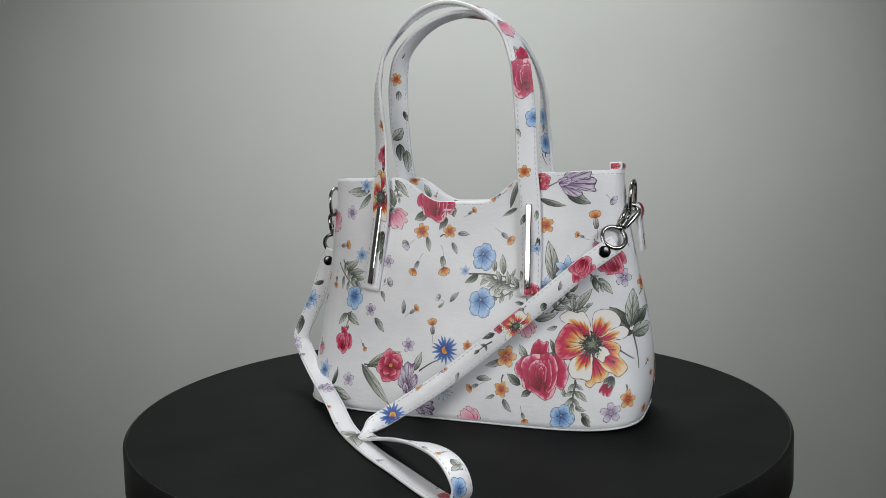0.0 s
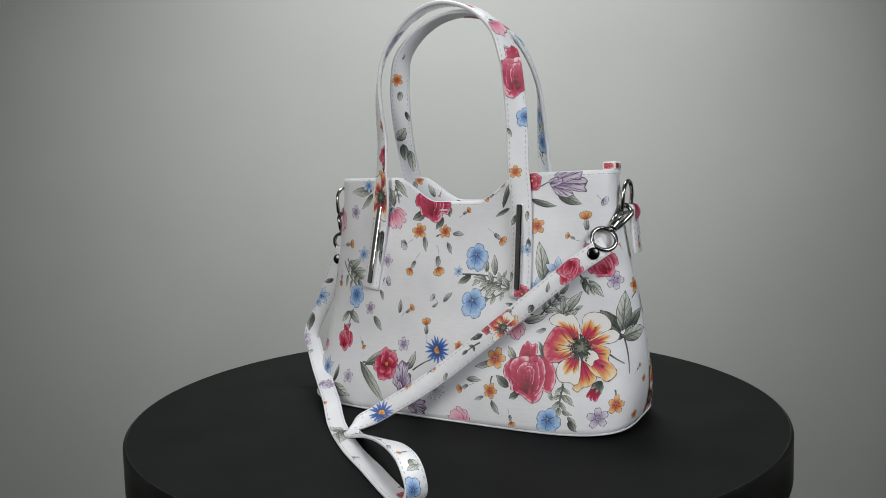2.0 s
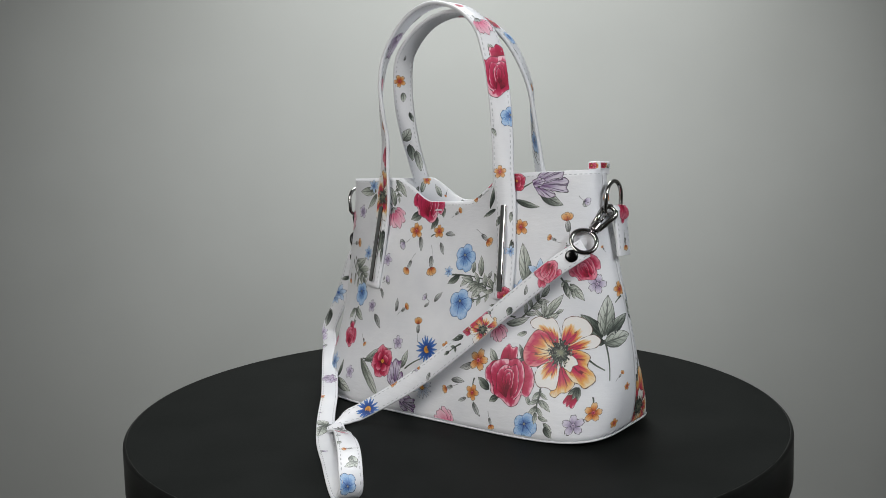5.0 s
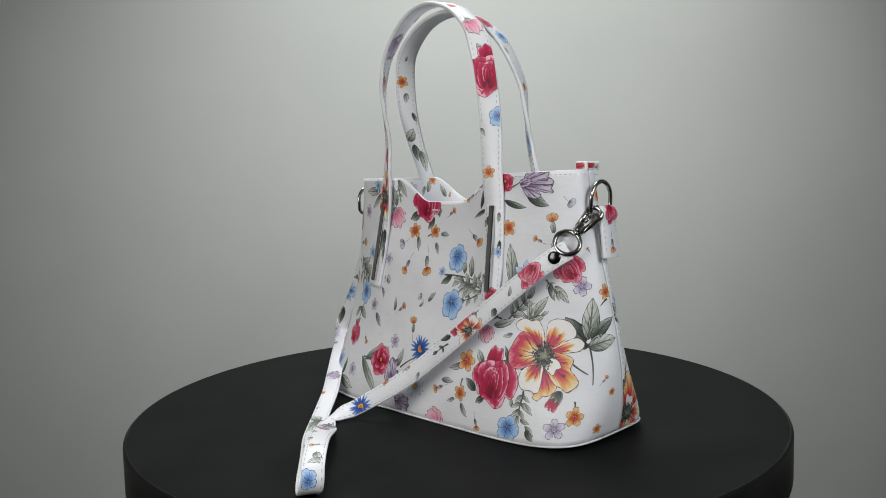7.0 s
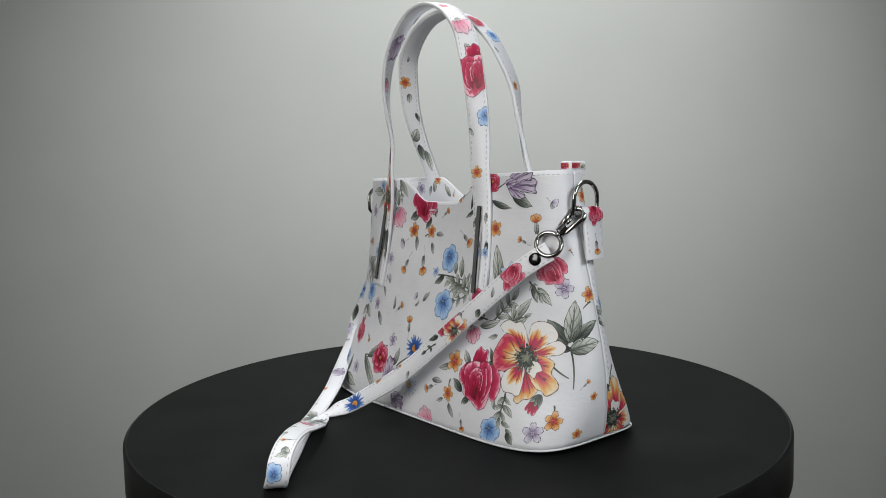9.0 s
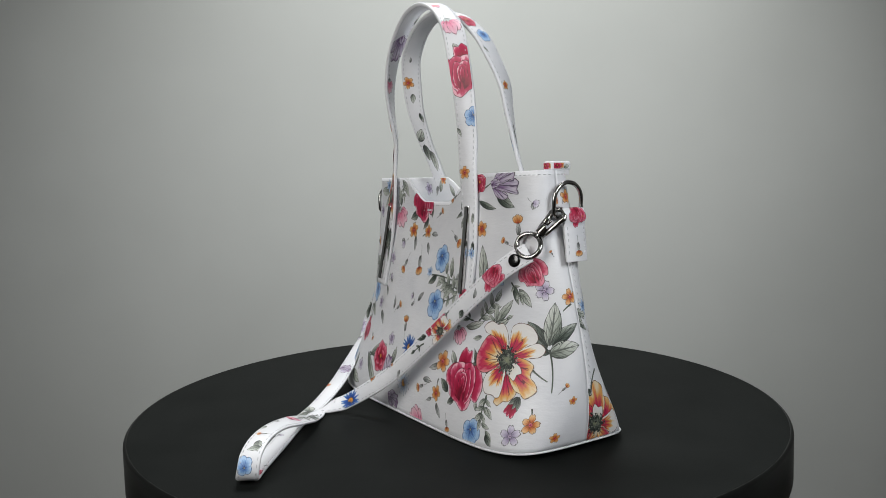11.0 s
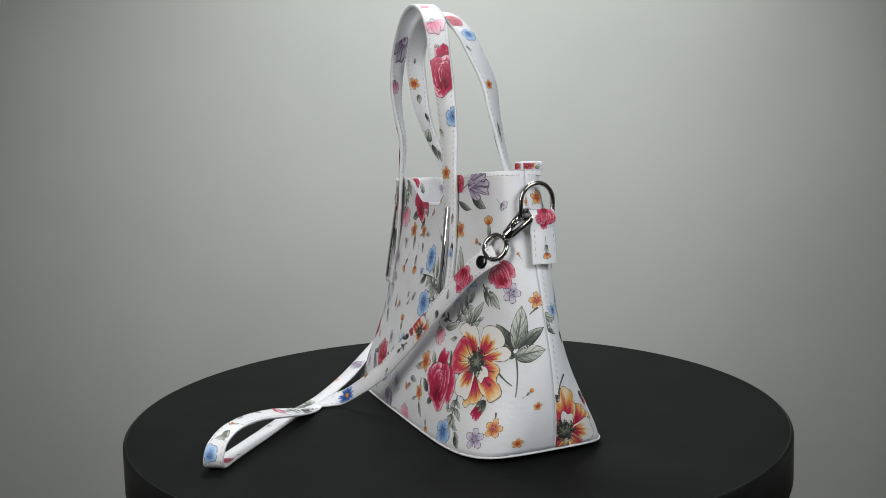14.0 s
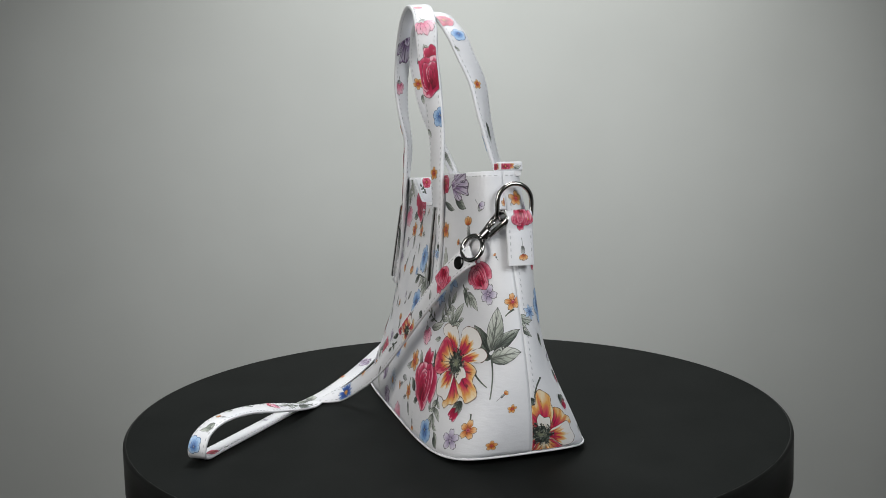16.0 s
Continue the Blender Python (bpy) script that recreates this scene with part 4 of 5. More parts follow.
def bloom(where, u, v, size, turn):
    """A wide open bloom with one curled petal and a dark, speckled heart."""
    k = Sketch(*where, u, v, turn - 90)
    k.petal((0.05, -0.25), [(0.10, -0.40), (0.48, -0.70), (0.34, -0.94), (0.16, -0.98), (0.02, -1.10), (-0.12, -1.00), (0.00, -0.80), (-0.02, -0.40)], size, INK_BLOOM_RED, 1)
    k.petal((-0.05, 0.15), [(-0.24, 0.34), (-0.50, 0.52), (-0.78, 0.60), (-0.86, 0.76), (-0.62, 0.90), (-0.42, 0.84), (-0.24, 0.87), (-0.06, 0.62), (0.00, 0.26)], size, INK_BLOOM, 2)
    k.petal((0.05, 0.1), [(0.02, 0.28), (0.02, 0.56), (0.06, 0.83), (0.30, 0.94), (0.62, 0.86), (0.80, 0.60), (0.66, 0.40), (0.30, 0.22)], size, INK_BLOOM, 3)
    k.petal((-0.10, 0.0), [(-0.16, 0.22), (-0.44, 0.50), (-0.70, 0.52), (-0.92, 0.18), (-0.98, -0.10), (-0.86, -0.34), (-0.56, -0.38), (-0.20, -0.18)], size, INK_BLOOM_WARM, 4)
    k.petal((-0.03, -0.1), [(-0.22, -0.24), (-0.50, -0.38), (-0.58, -0.64), (-0.46, -0.86), (-0.20, -0.88), (-0.08, -0.93), (0.04, -0.84), (0.06, -0.36)], size, INK_BLOOM, 5)
    k.petal((0.10, 0.05), [(0.26, 0.22), (0.58, 0.40), (0.84, 0.48), (1.03, 0.34), (0.92, 0.16), (0.62, 0.10), (0.30, 0.02)], size, INK_BLOOM, 6)
    k.petal((0.10, -0.10), [(0.28, 0.10), (0.56, 0.07), (0.80, -0.06), (0.76, -0.30), (0.94, -0.48), (1.00, -0.66), (0.76, -0.84), (0.60, -0.74), (0.40, -0.66), (0.14, -0.34)], size, INK_BLOOM_RED, 7)
    k.petal((0.10, -0.12), [(0.24, -0.02), (0.42, -0.10), (0.52, -0.26), (0.40, -0.32), (0.34, -0.46), (0.14, -0.34)], size, INK_CREAM, 8)
    k.disc(0.03 * size, 0.0, size * 0.24, INK_EYE, 9, lobes=9, depth=0.3, steps=40, rings=3, squash=1.15)
    for i in range(110):
        a, r = dice.uniform(0, 2 * math.pi), size * 0.34 * math.sqrt(dice.uniform(0.02, 1))
        x, y = 0.03 * size + r * math.cos(a), 1.1 * r * math.sin(a)
        if r > 0.17 * size:
            k.line(0.5 * x, 0.5 * y, x, y, size * 0.016, INK_LINE, 9.8)
        k.disc(x, y, size * dice.uniform(0.016, 0.030), dice.choice((INK_SPECK, INK_LINE, INK_DARK_LEAF, INK_LINE)), 10.8, steps=6, rings=1)
    k.finish("printed_flower", "large orange, cream and crimson printed bloom")


def daisy(where, u, v, size, turn, mat=None):
    k = Sketch(*where, u, v, turn)
    ring_of_petals(k, 17, size, 0.21, mat or INK_DEEP_BLUE, "strap", 0, 1, 5, 0.12)
    k.disc(0, 0, size * 0.30, INK_GOLD, 4, steps=18, rings=3)
    k.finish("printed_flower", "cornflower-blue printed daisy" if mat is None else "white and blue printed daisy")


def white_daisy(where, u, v, size, turn):
    daisy(where, u, v, size, turn, INK_WHITE_BLUE)


def red_rose(where, u, v, size, turn):
    rose(where, u, v, size, turn, INK_RED)


def iris(where, u, v, size, turn):
    """From its stalk end to the tip of its long, lined petals."""
    k = Sketch(*where, u, v, turn)
    k.petal((0.0, 0.0), [(0.10, 0.10), (0.22, 0.30), (0.48, 0.36), (0.66, 0.30), (0.86, 0.34), (0.80, 0.12), (0.40, 0.02)], size, INK_PURPLE, 1)
    k.petal((0.0, 0.0), [(0.20, -0.02), (0.52, 0.06), (0.84, 0.16), (1.00, 0.06), (0.94, -0.10), (0.98, -0.22), (0.70, -0.20), (0.30, -0.12)], size, INK_PURPLE, 2)
    k.petal((0.0, 0.0), [(0.10, -0.06), (0.30, -0.12), (0.58, -0.20), (0.62, -0.32), (0.40, -0.36), (0.16, -0.26)], size, INK_PURPLE, 3)
    k.petal((0.0, 0.0), [(-0.02, 0.10), (0.20, 0.16), (0.36, 0.08), (0.24, -0.04), (0.04, -0.08)], size, INK_PURPLE, 4)
    k.finish("printed_flower", "purple-veined printed iris")


def sprig(where, u, v, size, turn, pairs=3, wide=0.36, dark=False, last=0.5):
    """A twig with leaves in pairs and one at its tip."""
    one = dark_leaf if dark else leaf
    c, q = math.cos(radians(turn)), math.sin(radians(turn))
    stem(where, u, v, size, turn)
    for i in range(pairs):
        t = size * (i + 0.6) / (pairs + 0.3)
        for side in (-1, 1):
            one(where, u + t * c, v + t * q, size * last * dice.uniform(0.72, 1.0), turn + side * dice.uniform(36, 58), wide * dice.uniform(0.85, 1.15))
    one(where, u + size * c, v + size * q, size * last, turn + dice.uniform(-8, 8), wide)


F, G = (front_panel, on_panel(False)), (back_panel, on_panel(True))
H, h = (front_handle, on_band(front_band, 1)), (front_handle, on_band(front_band, -1))
B, b = (back_handle, on_band(back_band, 1)), (back_handle, on_band(back_band, -1))
S, s = (strap, on_band(strap_band, 1)), (strap, on_band(strap_band, -1))
T = (tab_mesh, on_band(right_tab, 1))
I = (back_panel, lambda u, v, lift: skin(u, min(v, rim_height(u) - 0.0006), -0.0018 - lift, True))


def tab_face(u, v, lift):
    x0 = half_length(0.21) - 0.0065
    return np.array((x0 + 0.0056 + lift, -0.0045 + min(max(u, -0.008), 0.008), 0.2198 + min(max(v, -0.0022), 0.0022)))


def tab_front(u, v, lift):
    x0 = half_length(0.21) - 0.0065
    return np.array((x0 + min(max(u, -0.0042), 0.0042), -0.0142 - lift, 0.2198 + min(max(v, -0.0024), 0.0024)))


Z, Y = (zip_tab, tab_face), (zip_tab, tab_front)
red_flower(Y, -0.0020, 0.0, 0.0045, 90)
orange_flower(Y, 0.0025, 0.0, 0.0026, 90)
red_flower(Z, -0.0050, 0.0, 0.0042, 90)
orange_flower(Z, -0.0005, 0.0005, 0.0030, 90)
leaf(Z, 0.0020, -0.0015, 0.0060, 20, 0.5)
pink_flower(F, -0.1443, 0.1750, 0.0139, -70)
lilac_flower(F, -0.1177, 0.1829, 0.0071, 90)
leaf(F, -0.0958, 0.2035, 0.0266, -175, 0.34)
leaf(F, -0.0951, 0.2009, 0.0201, -119, 0.3)
pale_blue_flower(F, -0.0999, 0.2085, 0.0070, 90)
bud(F, -0.1402, 0.1493, 0.0218, 7)
pale_blue_flower(F, -0.1042, 0.1421, 0.0075, 90)
stem(F, -0.1348, 0.1340, 0.0376, -42)
leaf(F, -0.1235, 0.1265, 0.0188, 42, 0.4)
leaf(F, -0.1192, 0.1240, 0.0192, 15, 0.34)
leaf(F, -0.1277, 0.1213, 0.0130, -105, 0.3)
leaf(F, -0.1108, 0.1191, 0.0117, 12, 0.4)
leaf(F, -0.1207, 0.1163, 0.0104, -106, 0.35)
blue_trumpet(F, -0.1120, 0.1012, 0.0113, 90)
bud(F, -0.1383, 0.1262, 0.0178, -100)
bud(F, -0.1506, 0.1232, 0.0093, -126)
bud(F, -0.1630, 0.0914, 0.0111, 64)
small_leaf(F, -0.1793, 0.0712, 0.0077, 79)
leaf(F, -0.1207, 0.0858, 0.0155, -140, 0.4)
leaf(F, -0.1207, 0.0858, 0.0194, -23, 0.4)
stem(F, -0.1153, 0.0885, 0.0184, -107)
lilac_flower(F, -0.0907, 0.0916, 0.0064, 90)
small_leaf(F, -0.0849, 0.0843, 0.0169, -36)
small_leaf(F, -0.0797, 0.1095, 0.0108, -44)
lilac_flower(F, -0.0729, 0.1373, 0.0063, 90)
small_leaf(F, -0.0761, 0.1171, 0.0050, 84)
grey_bud(F, -0.0778, 0.1146, 0.0126, 23)
grey_bud(F, -0.0459, 0.1577, 0.0145, -149)
orange_flower(F, -0.0391, 0.1653, 0.0078, 90)
small_leaf(F, -0.0339, 0.1602, 0.0140, -64)
orange_flower(F, -0.0109, 0.1653, 0.0066, 90)
stem(F, -0.0203, 0.1602, 0.0071, 21)
small_leaf(F, -0.0026, 0.1628, 0.0120, 12)
small_leaf(F, -0.0078, 0.1553, 0.0120, -56)
bud(F, -0.0364, 0.1450, 0.0226, -118)
bud(F, -0.0188, 0.1527, 0.0283, -77)
bud(F, 0.0027, 0.1780, 0.0147, 31)
rose(F, -0.0259, 0.1932, 0.0201, 90)
dark_leaf(F, -0.0344, 0.1830, 0.0147, -137, 0.6)
dark_leaf(F, -0.0149, 0.1780, 0.0132, -108, 0.5)
dark_leaf(F, -0.0092, 0.1882, 0.0103, -76, 0.6)
pink_flower(F, -0.0658, 0.1780, 0.0126, -55)
leaf(F, -0.0685, 0.1881, 0.0203, 99, 0.36)
leaf(F, -0.0683, 0.2136, 0.0220, -43, 0.3)
small_leaf(F, -0.0534, 0.0899, 0.0127, 80)
bud(F, -0.0504, 0.0874, 0.0168, 37)
grey_bud(F, -0.0117, 0.1027, 0.0098, 149)
small_leaf(F, -0.0060, 0.1028, 0.0123, 55)
small_leaf(F, -0.0175, 0.0978, 0.0076, 19)
bud(F, -0.0202, 0.0656, 0.0227, 96)
blue_trumpet(F, 0.0246, 0.1428, 0.0120, 90)
stem(F, 0.0102, 0.1278, 0.0500, -6)
pale_blue_flower(F, 0.0073, 0.1303, 0.0050, 90)
dark_leaf(F, 0.0200, 0.1278, 0.0148, -137, 0.4)
leaf(F, 0.0338, 0.1279, 0.0154, -151, 0.36)
leaf(F, 0.0411, 0.1229, 0.0132, -158, 0.4)
leaf(F, 0.0452, 0.1229, 0.0175, -121, 0.4)
leaf(F, 0.0435, 0.1279, 0.0177, 98, 0.34)
leaf(F, 0.0350, 0.1304, 0.0126, 87, 0.4)
small_leaf(F, 0.0506, 0.1254, 0.0083, 65)
blue_trumpet(F, 0.0241, 0.1029, 0.0129, 90)
stem(F, 0.0252, 0.1078, 0.0184, 43)
bud(F, 0.0342, 0.1681, 0.0217, -35)
bud(F, 0.0439, 0.2010, 0.0164, -153)
dark_leaf(F, 0.0482, 0.1858, 0.0305, 80, 0.16)
dark_leaf(F, 0.0546, 0.1858, 0.0155, -151, 0.24)
dark_leaf(F, 0.0748, 0.1934, 0.0237, -25, 0.22)
orange_flower(F, 0.0805, 0.1708, 0.0073, 90)
iris(F, 0.0914, 0.2060, 0.0321, 0)
dark_leaf(F, 0.0982, 0.2010, 0.0240, -47, 0.4)
stem(F, 0.0743, 0.2010, 0.0192, 23)
red_flower(F, 0.0751, 0.2085, 0.0089, 90)
grey_bud(F, 0.1316, 0.1960, 0.0117, -40)
orange_flower(F, 0.1569, 0.1933, 0.0029, 90)
bud(F, 0.1243, 0.1582, 0.0252, 96)
bud(F, 0.1177, 0.1582, 0.0135, 158)
leaf(F, 0.0882, 0.1228, 0.0353, 97, 0.32)
pale_blue_flower(F, 0.0994, 0.1328, 0.0112, 90)
pale_blue_flower(F, 0.0818, 0.1178, 0.0097, 90)
pink_flower(F, 0.1238, 0.1532, 0.0044, -65)
leaf(F, 0.1199, 0.1430, 0.0100, -150, 0.4)
red_rose(F, 0.1362, 0.1395, 0.0135, 120)
lilac_flower(F, 0.1475, 0.1254, 0.0083, 90)
dark_leaf(F, 0.1209, 0.1278, 0.0155, -75, 0.36)
leaf(F, 0.1255, 0.1252, 0.0183, -43, 0.36)
leaf(F, 0.1058, 0.0973, 0.0152, 98, 0.34)
leaf(F, 0.1058, 0.0973, 0.0243, 55, 0.3)
leaf(F, 0.1062, 0.0948, 0.0144, 20, 0.36)
leaf(F, 0.1044, 0.0973, 0.0105, 152, 0.36)
leaf(F, 0.0722, 0.0901, 0.0215, 7, 0.3)
leaf(F, 0.0917, 0.0849, 0.0096, -148, 0.4)
bloom(F, 0.1208, 0.0700, 0.0312, 90)
rose(F, 0.0798, 0.0488, 0.0238, 90)
dark_leaf(F, 0.1540, 0.0825, 0.0262, 136, 0.44)
leaf(F, 0.1550, 0.0835, 0.0330, 85, 0.42)
dark_leaf(F, 0.1575, 0.0840, 0.0240, 54, 0.42)
leaf(F, 0.1560, 0.0780, 0.0232, 24, 0.58)
dark_leaf(F, 0.1560, 0.0780, 0.0135, 165, 0.5)
stem(F, 0.1557, 0.0810, 0.0325, -76)
stem(F, 0.1440, 0.0660, 0.0170, -30)
dark_leaf(F, 0.0930, 0.0640, 0.0120, 60, 0.45)
dark_leaf(F, 0.0950, 0.0660, 0.0130, 20, 0.40)
dark_leaf(F, 0.1000, 0.0620, 0.0110, -30, 0.4)
orange_flower(F, 0.0490, 0.0582, 0.0094, 90)
small_leaf(F, 0.0447, 0.0557, 0.0154, -140)
leaf(F, 0.0669, 0.0580, 0.0130, 129, 0.5)
dark_leaf(F, 0.0626, 0.0358, 0.0147, 149, 0.5)
dark_leaf(F, 0.0719, 0.0308, 0.0095, -165, 0.6)
dark_leaf(F, 0.0902, 0.0626, 0.0126, 96, 0.3)
dark_leaf(F, 0.1010, 0.0599, 0.0177, 164, 0.3)
orange_flower(F, 0.0459, 0.0309, 0.0070, 90)
stem(F, 0.0470, 0.0434, 0.0076, -99)
small_leaf(F, 0.0398, 0.0259, 0.0092, -147)
small_leaf(F, 0.0475, 0.0233, 0.0134, -69)
bud(F, 0.0630, 0.0182, 0.0158, -73)
blue_trumpet(F, 0.0986, 0.0104, 0.0113, 90)
stem(F, 0.1095, 0.0402, 0.0255, -101)
leaf(F, 0.1101, 0.0328, 0.0123, -38, 0.36)
leaf(F, 0.1073, 0.0279, 0.0095, -128, 0.4)
leaf(F, 0.1012, 0.0280, 0.0091, 124, 0.4)
leaf(F, 0.1093, 0.0204, 0.0094, -32, 0.4)
leaf(F, 0.1141, 0.0153, 0.0107, -28, 0.36)
dark_leaf(F, 0.1156, 0.0128, 0.0110, -65, 0.5)
red_bud(F, 0.1398, 0.0446, 0.0168, -117)
lilac_flower(F, 0.1389, 0.0152, 0.0088, 90)
orange_flower(F, 0.1534, 0.0253, 0.0079, 90)
stem(F, 0.1517, 0.0374, 0.0076, -84)
bud(F, 0.1690, 0.0486, 0.0098, 50)
pink_flower(F, 0.0658, 0.0828, 0.0093, -65)
pink_flower(F, 0.0176, 0.0030, 0.0127, 140)
small_leaf(F, 0.0227, 0.0385, 0.0140, 10)
red_rose(F, -0.1207, 0.0610, 0.0120, 90)
dark_leaf(F, -0.1239, 0.0683, 0.0062, 126, 0.5)
dark_leaf(F, -0.1205, 0.0684, 0.0079, 71, 0.5)
pink_flower(F, -0.1561, 0.0497, 0.0073, -70)
pale_blue_flower(F, -0.1409, 0.0314, 0.0101, 90)
dark_leaf(F, -0.1267, 0.0197, 0.0174, 60, 0.3)
leaf(F, -0.1282, 0.0172, 0.0273, -16, 0.36)
lilac_flower(F, -0.1072, 0.0275, 0.0065, 90)
bud(F, -0.0988, 0.0641, 0.0128, -52)
red_flower(F, -0.0623, 0.0429, 0.0137, 90)
leaf(F, -0.0877, 0.0400, 0.0391, 35, 0.22)
leaf(F, -0.0941, 0.0423, 0.0472, -44, 0.2)
stem(F, -0.0910, 0.0424, 0.0217, -13)
lilac_flower(F, -0.0447, 0.0628, 0.0067, 90)
daisy(F, -0.0081, 0.0607, 0.0112, 90)
stem(F, -0.0326, 0.0408, 0.0249, 30)
iris(F, -0.0440, 0.0206, 0.0276, 88)
stem(F, -0.0532, 0.0282, 0.0118, -40)
leaf(F, -0.0388, 0.0407, 0.0187, 53, 0.36)
white_daisy(F, -0.0096, 0.0284, 0.0102, 90)
orange_flower(F, 0.0129, 0.0657, 0.0045, 90)
bud(F, 0.0305, 0.0360, 0.0184, -156)
iris(F, -0.0365, 0.0130, 0.0208, -14)
orange_flower(F, 0.1742, 0.0131, 0.0048, 90)
bud(F, 0.1638, 0.1184, 0.0058, 59)
orange_flower(F, 0.1820, 0.0430, 0.0034, 90)
red_flower(F, 0.0438, 0.2110, 0.0078, 90)
bud(F, 0.1540, 0.1507, 0.0062, 126)
orange_flower(F, 0.1569, 0.1933, 0.0034, 90)
grey_bud(F, 0.1569, 0.1933, 0.0050, -30)
bloom(G, -0.1953, 0.0180, 0.0330, 195)
stem(G, -0.1763, 0.0640, 0.0215, -133)
stem(G, -0.1860, 0.0545, 0.0150, -80)
dark_leaf(G, -0.1935, 0.0470, 0.0120, -120, 0.5)
dark_leaf(G, -0.1905, 0.0490, 0.0100, -160, 0.5)
red_bud(G, -0.1620, 0.0470, 0.0130, -70)
dark_leaf(G, -0.1600, 0.0450, 0.0100, -20, 0.5)
small_leaf(G, -0.1470, 0.0600, 0.0130, -60)
red_bud(G, -0.1500, 0.0640, 0.0110, -62)
leaf(G, -0.1790, 0.1090, 0.0150, -10, 0.45)
leaf(G, -0.1790, 0.1080, 0.0120, -50, 0.45)
dark_leaf(G, -0.1790, 0.1060, 0.0150, -68, 0.36)
stem(G, -0.1820, 0.1100, 0.0150, -30)
pale_blue_flower(G, -0.1640, 0.1120, 0.0060, 90)
blue_trumpet(G, -0.1430, 0.1133, 0.0135, 90)
dark_leaf(G, -0.1600, 0.0950, 0.0110, -80, 0.4)
grey_bud(G, -0.1500, 0.0830, 0.0130, -80)
red_flower(G, -0.1400, 0.1485, 0.0080, 90)
orange_flower(G, -0.1480, 0.1960, 0.0060, 90)
lilac_flower(G, -0.1370, 0.1880, 0.0055, 90)
small_leaf(G, -0.1500, 0.0160, 0.0120, -40)
rose(H, -0.0017, 0.1910, 0.0208, 90)
leaf(H, 0.0003, 0.2080, 0.0071, 82, 0.6)
blue_trumpet(H, -0.0067, 0.1530, 0.0079, 90)
leaf(H, 0.0083, 0.1450, 0.0081, -120, 0.4)
orange_flower(H, 0.0023, 0.1080, 0.0059, 90)
pink_flower(H, 0.0010, 0.2330, 0.0110, -100)
red_flower(H, 0.0033, 0.2660, 0.0041, 90)
orange_flower(H, 0.0083, 0.4420, 0.0059, 90)
red_rose(H, 0.0083, 0.4720, 0.0112, 90)
dark_leaf(H, 0.0053, 0.4870, 0.0076, -67, 0.5)
bloom(H, 0.0003, 0.5110, 0.0239, 90)
dark_leaf(H, 0.0053, 0.5420, 0.0212, 82, 0.4)
dark_leaf(H, 0.0083, 0.5580, 0.0190, 90, 0.4)
red_flower(H, -0.0027, 0.0030, 0.0083, 90)
dark_leaf(H, -0.0067, 0.0510, 0.0140, -86, 0.3)
dark_leaf(H, 0.0043, 0.0710, 0.0104, -73, 0.4)
pale_blue_flower(H, -0.0057, 0.0410, 0.0049, 90)
leaf(H, -0.0057, 0.0740, 0.0090, -90, 0.4)
leaf(H, 0.0083, 0.0220, 0.0100, -96, 0.4)
iris(h, 0.0, 0.3480, 0.0290, 92)
pink_flower(h, 0.0053, 0.4010, 0.0086, 90)
dark_leaf(h, -0.0087, 0.3350, 0.0140, -90, 0.3)
orange_flower(b, 0.0033, 0.3900, 0.0060, 90)
leaf(b, 0.0003, 0.4010, 0.0092, 103, 0.6)
leaf(b, 0.0073, 0.4490, 0.0164, -142, 0.62)
dark_leaf(b, 0.0013, 0.4530, 0.0190, 93, 0.5)
leaf(b, -0.0047, 0.4600, 0.0241, 95, 0.4)
dark_leaf(b, -0.0047, 0.4200, 0.0104, 107, 0.4)
small_leaf(b, 0.0013, 0.3700, 0.0063, -108)
orange_flower(I, 0.0700, 0.2137, 0.0057, 90)
bud(I, 0.0450, 0.2034, 0.0085, -62)
small_leaf(I, 0.0290, 0.1922, 0.0050, 180)
small_leaf(I, 0.0820, 0.2071, 0.0116, -46)
blue_trumpet(b, 0.0033, 0.1380, 0.0094, 90)
blue_trumpet(b, 0.0003, 0.1620, 0.0078, 90)
stem(b, -0.0037, 0.1280, 0.0122, -55)
orange_flower(B, 0.0023, 0.1850, 0.0043, 90)
blue_trumpet(B, -0.0007, 0.2310, 0.0068, 90)
leaf(B, 0.0083, 0.2190, 0.0057, -135, 0.4)
red_flower(B, 0.0033, 0.2510, 0.0089, 90)
dark_leaf(B, 0.0023, 0.1540, 0.0182, -99, 0.2)
red_flower(b, -0.0087, 0.2830, 0.0095, 90)
red_rose(S, 0.0, 0.0365, 0.0120, 60)
small_leaf(S, 0.0021, 0.0620, 0.0085, -111)
dark_leaf(S, 0.0031, 0.0770, 0.0076, 67, 0.7)
bloom(S, 0.0021, 0.1090, 0.0144, 90)
pink_flower(S, -0.0049, 0.1000, 0.0067, 90)
dark_leaf(S, -0.0039, 0.1270, 0.0136, 107, 0.4)
red_flower(S, -0.0059, 0.1210, 0.0048, 90)
grey_bud(S, -0.0059, 0.1880, 0.0073, -106)
bud(S, -0.0079, 0.1890, 0.0110, -85)
bud(S, -0.0079, 0.2130, 0.0090, -90)
daisy(S, 0.0021, 0.2400, 0.0102, 90)
small_leaf(S, -0.0029, 0.2570, 0.0020, 90)
small_leaf(s, -0.0059, 0.2840, 0.0051, 79)
leaf(s, -0.0049, 0.3250, 0.0085, 21, 0.5)
red_flower(s, 0.0031, 0.3510, 0.0046, 90)
grey_bud(s, 0.0031, 0.3390, 0.0061, 171)
bud(s, -0.0069, 0.4170, 0.0122, 9)
leaf(s, -0.0049, 0.4360, 0.0095, 18, 0.5)
blue_trumpet(s, 0.0031, 0.4510, 0.0066, 90)
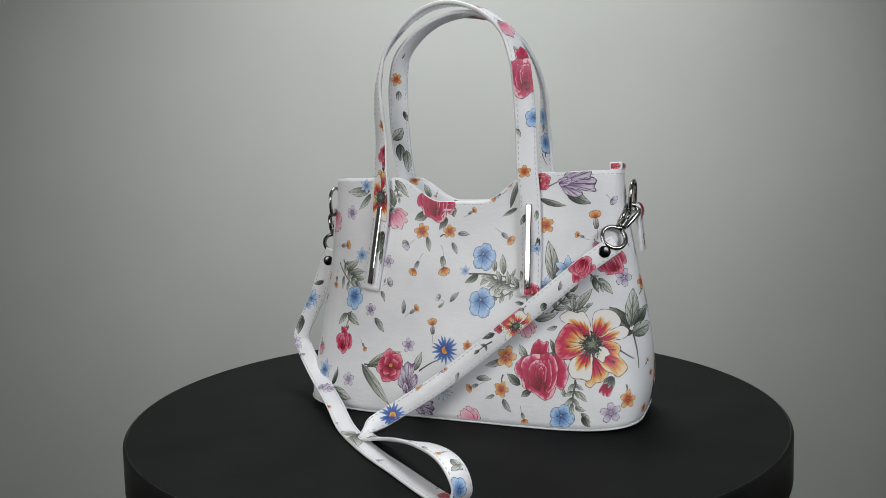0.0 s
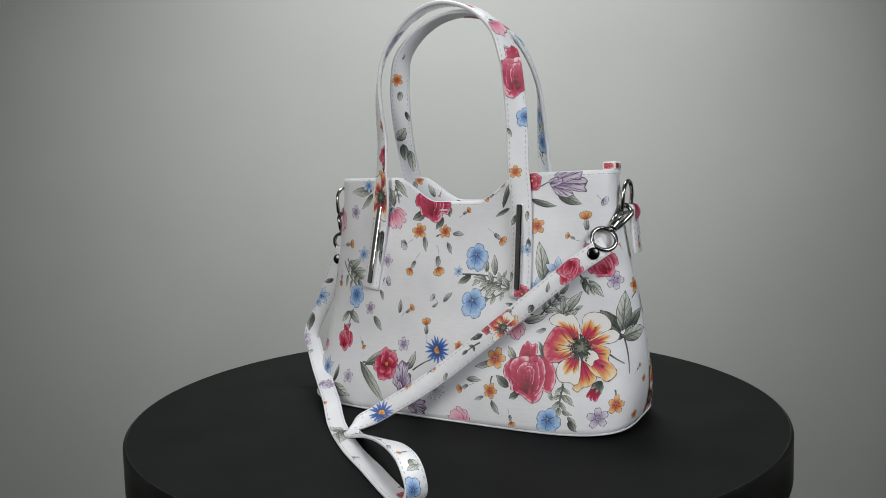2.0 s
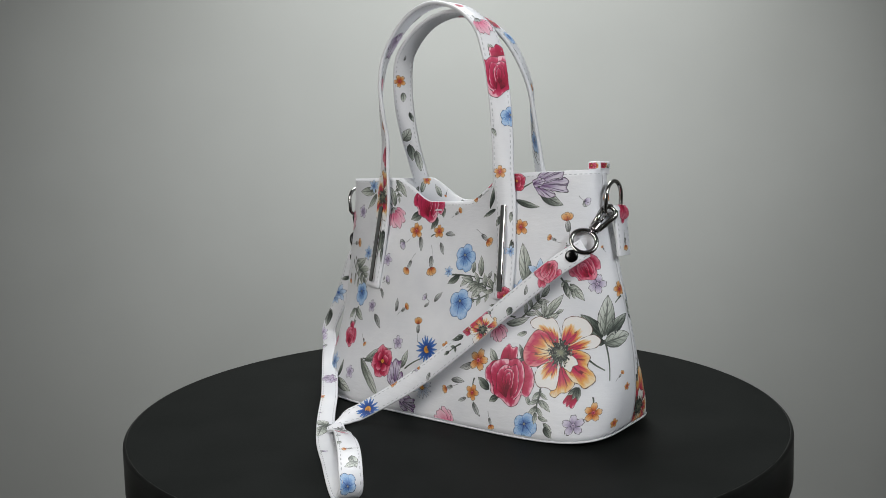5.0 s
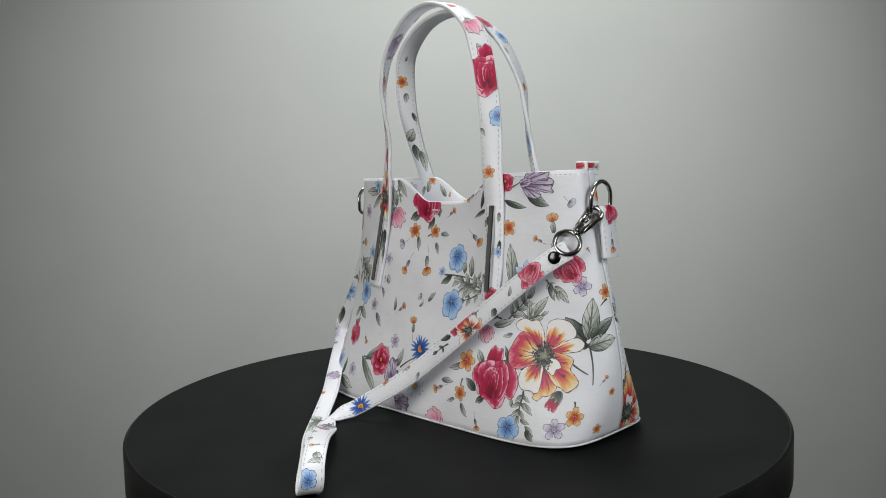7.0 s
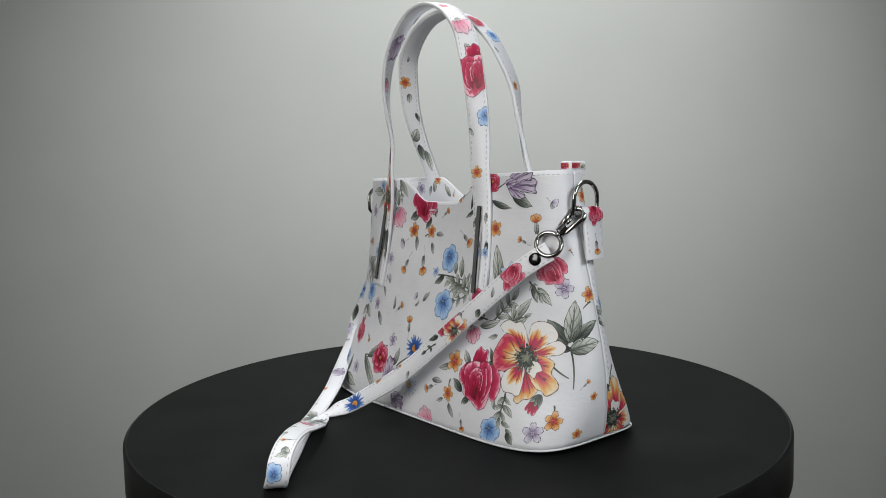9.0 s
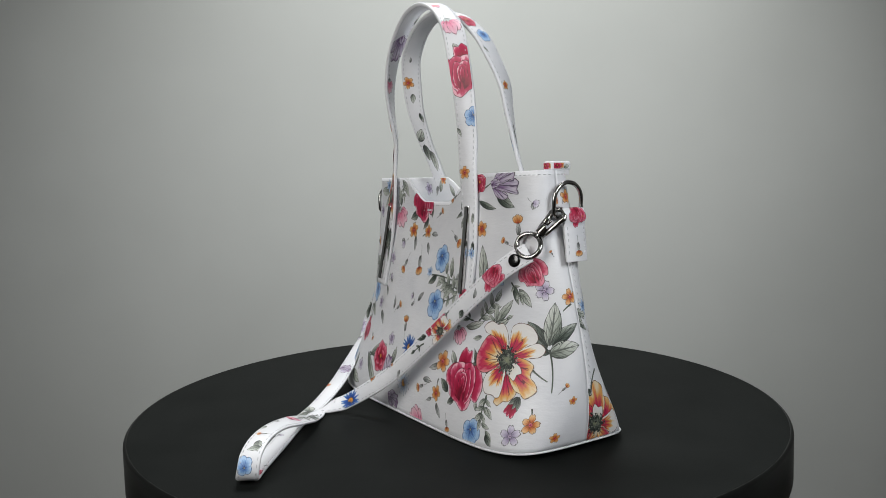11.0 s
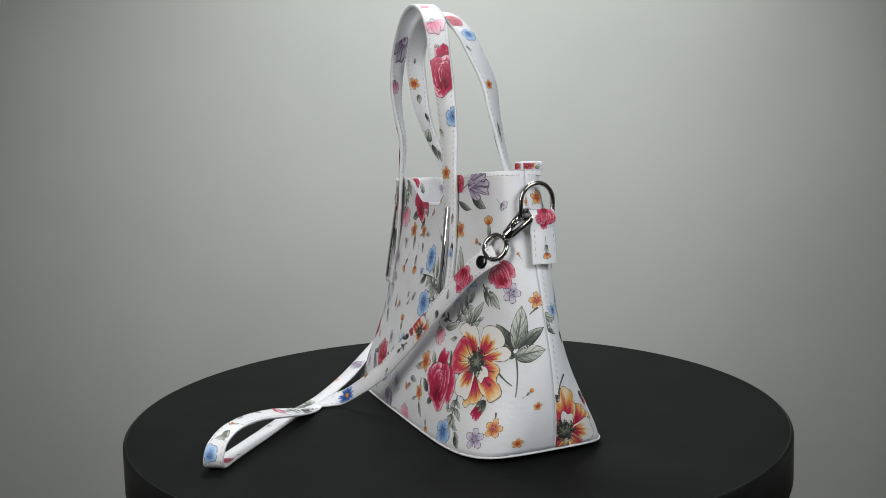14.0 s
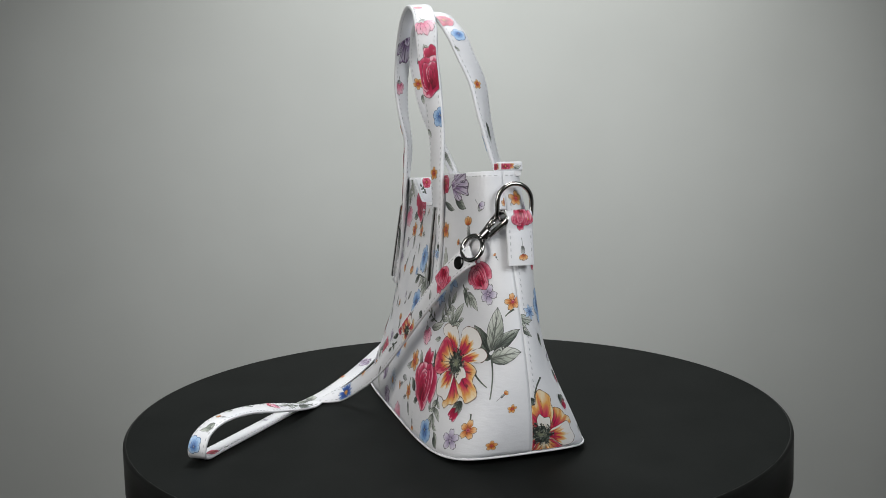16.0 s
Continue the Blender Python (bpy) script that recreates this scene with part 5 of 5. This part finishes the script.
dark_leaf(s, -0.0019, 0.2990, 0.0238, 105, 0.5)
dark_leaf(S, -0.0049, 0.4920, 0.0036, 146, 0.5)
red_flower(S, -0.0039, 0.4790, 0.0052, 90)
leaf(S, 0.0001, 0.6280, 0.0165, 76, 0.6)
grey_bud(S, 0.0031, 0.6620, 0.0045, -27)
grey_bud(S, 0.0071, 0.5580, 0.0086, 126)
iris(S, -0.0069, 0.7260, 0.0099, -45)
orange_flower(S, -0.0079, 0.2090, 0.0038, 90)
orange_flower(S, 0.0071, 0.6920, 0.0037, 90)
pale_blue_flower(S, 0.0051, 0.8670, 0.0102, 90)
leaf(S, 0.0071, 0.8470, 0.0125, -119, 0.4)
dark_leaf(S, -0.0019, 0.8890, 0.0114, -52, 0.4)
lilac_flower(S, 0.0071, 0.8210, 0.0061, 90)
grey_bud(S, 0.0071, 0.8080, 0.0140, -90)
red_rose(T, 0.0007, 0.0100, 0.0083, 90)
red_flower(T, 0.0057, 0.0100, 0.0042, 90)
bud(T, 0.0007, 0.0240, 0.0170, 87)
dark_leaf(S, -0.0049, 0.6300, 0.0170, -45, 0.5)
leaf(S, 0.0021, 0.6280, 0.0284, -80, 0.5)
iris(S, 0.0071, 0.7280, 0.0126, 162)
lilac_flower(S, 0.0071, 0.8140, 0.0060, 90)
pale_blue_flower(S, 0.0071, 0.8600, 0.0072, 90)
dark_leaf(S, 0.0051, 0.8450, 0.0181, -96, 0.4)
sprig(F, 0.0620, 0.1160, 0.0270, 165, 3, 0.42)
sprig(F, 0.0560, 0.1180, 0.0200, -150, 2, 0.42)
sprig(F, 0.0860, 0.0960, 0.0240, 48, 3, 0.40)
sprig(F, 0.1010, 0.0960, 0.0150, 20, 1, 0.42)
sprig(F, 0.0800, 0.0960, 0.0180, 160, 2, 0.36, True)
sprig(F, 0.1090, 0.0420, 0.0190, -95, 3, 0.40)
sprig(F, 0.1180, 0.1300, 0.0140, -50, 2, 0.40)
sprig(F, -0.1290, 0.1370, 0.0260, -48, 3, 0.42)
leaf(I, 0.0540, 0.1960, 0.0140, 70, 0.45)
lilac_flower(I, 0.1000, 0.2046, 0.0070, 90)
sprig(I, 0.1500, 0.1985, 0.0090, 60, 2, 0.45, True)
red_flower(I, 0.1480, 0.2110, 0.0060, 90)
leaf(I, 0.1380, 0.1990, 0.0120, 80, 0.5)
leaf(I, 0.0800, 0.2010, 0.0150, 120, 0.4)
orange_flower(F, 0.1675, 0.1205, 0.0062, 90)
stem(F, 0.1690, 0.1150, 0.0080, -140)
sprig(s, -0.0020, 0.2850, 0.0150, 80, 2, 0.45, True)
sprig(s, 0.0, 0.3130, 0.0170, 86, 2, 0.45)
pink_flower(s, 0.0010, 0.3480, 0.0060, 90)
sprig(b, 0.0010, 0.1250, 0.0150, 88, 2, 0.42, True)
sprig(b, -0.0010, 0.1480, 0.0120, 80, 2, 0.42)
leaf(s, 0.0050, 0.4000, 0.0110, 70, 0.45)
leaf(s, -0.0010, 0.4290, 0.0120, 100, 0.5)
small_leaf(s, 0.0040, 0.3750, 0.0090, 60)
small_leaf(S, 0.0030, 0.1720, 0.0090, 70)
lilac_flower(S, 0.0, 0.7260, 0.0075, 90)
sprig(S, 0.0, 0.1330, 0.0130, 95, 1, 0.45, True)
sprig(F, -0.0680, 0.2080, 0.0120, -70, 2, 0.42)


# ---- what moves ----
def turned(t):
    return -(3.265 * t - 0.0071 * t * t)


def motions():
    times = [0.0, 2.0, 4.0, 6.0, 8.0, 10.0, 12.0, 14.0, 16.0]
    walk(turntable, [(t, pose(0, 0, 0, 0, 0, turned(t))) for t in times])
    rows = []
    for t in np.arange(0.0, 16.01, 0.5):
        a = turned(t) - 21.8
        rows.append((float(t), pose(CX * math.cos(radians(a)), CX * math.sin(radians(a)), 0, 0, 0, a)))
    walk(bag, rows)


motions()
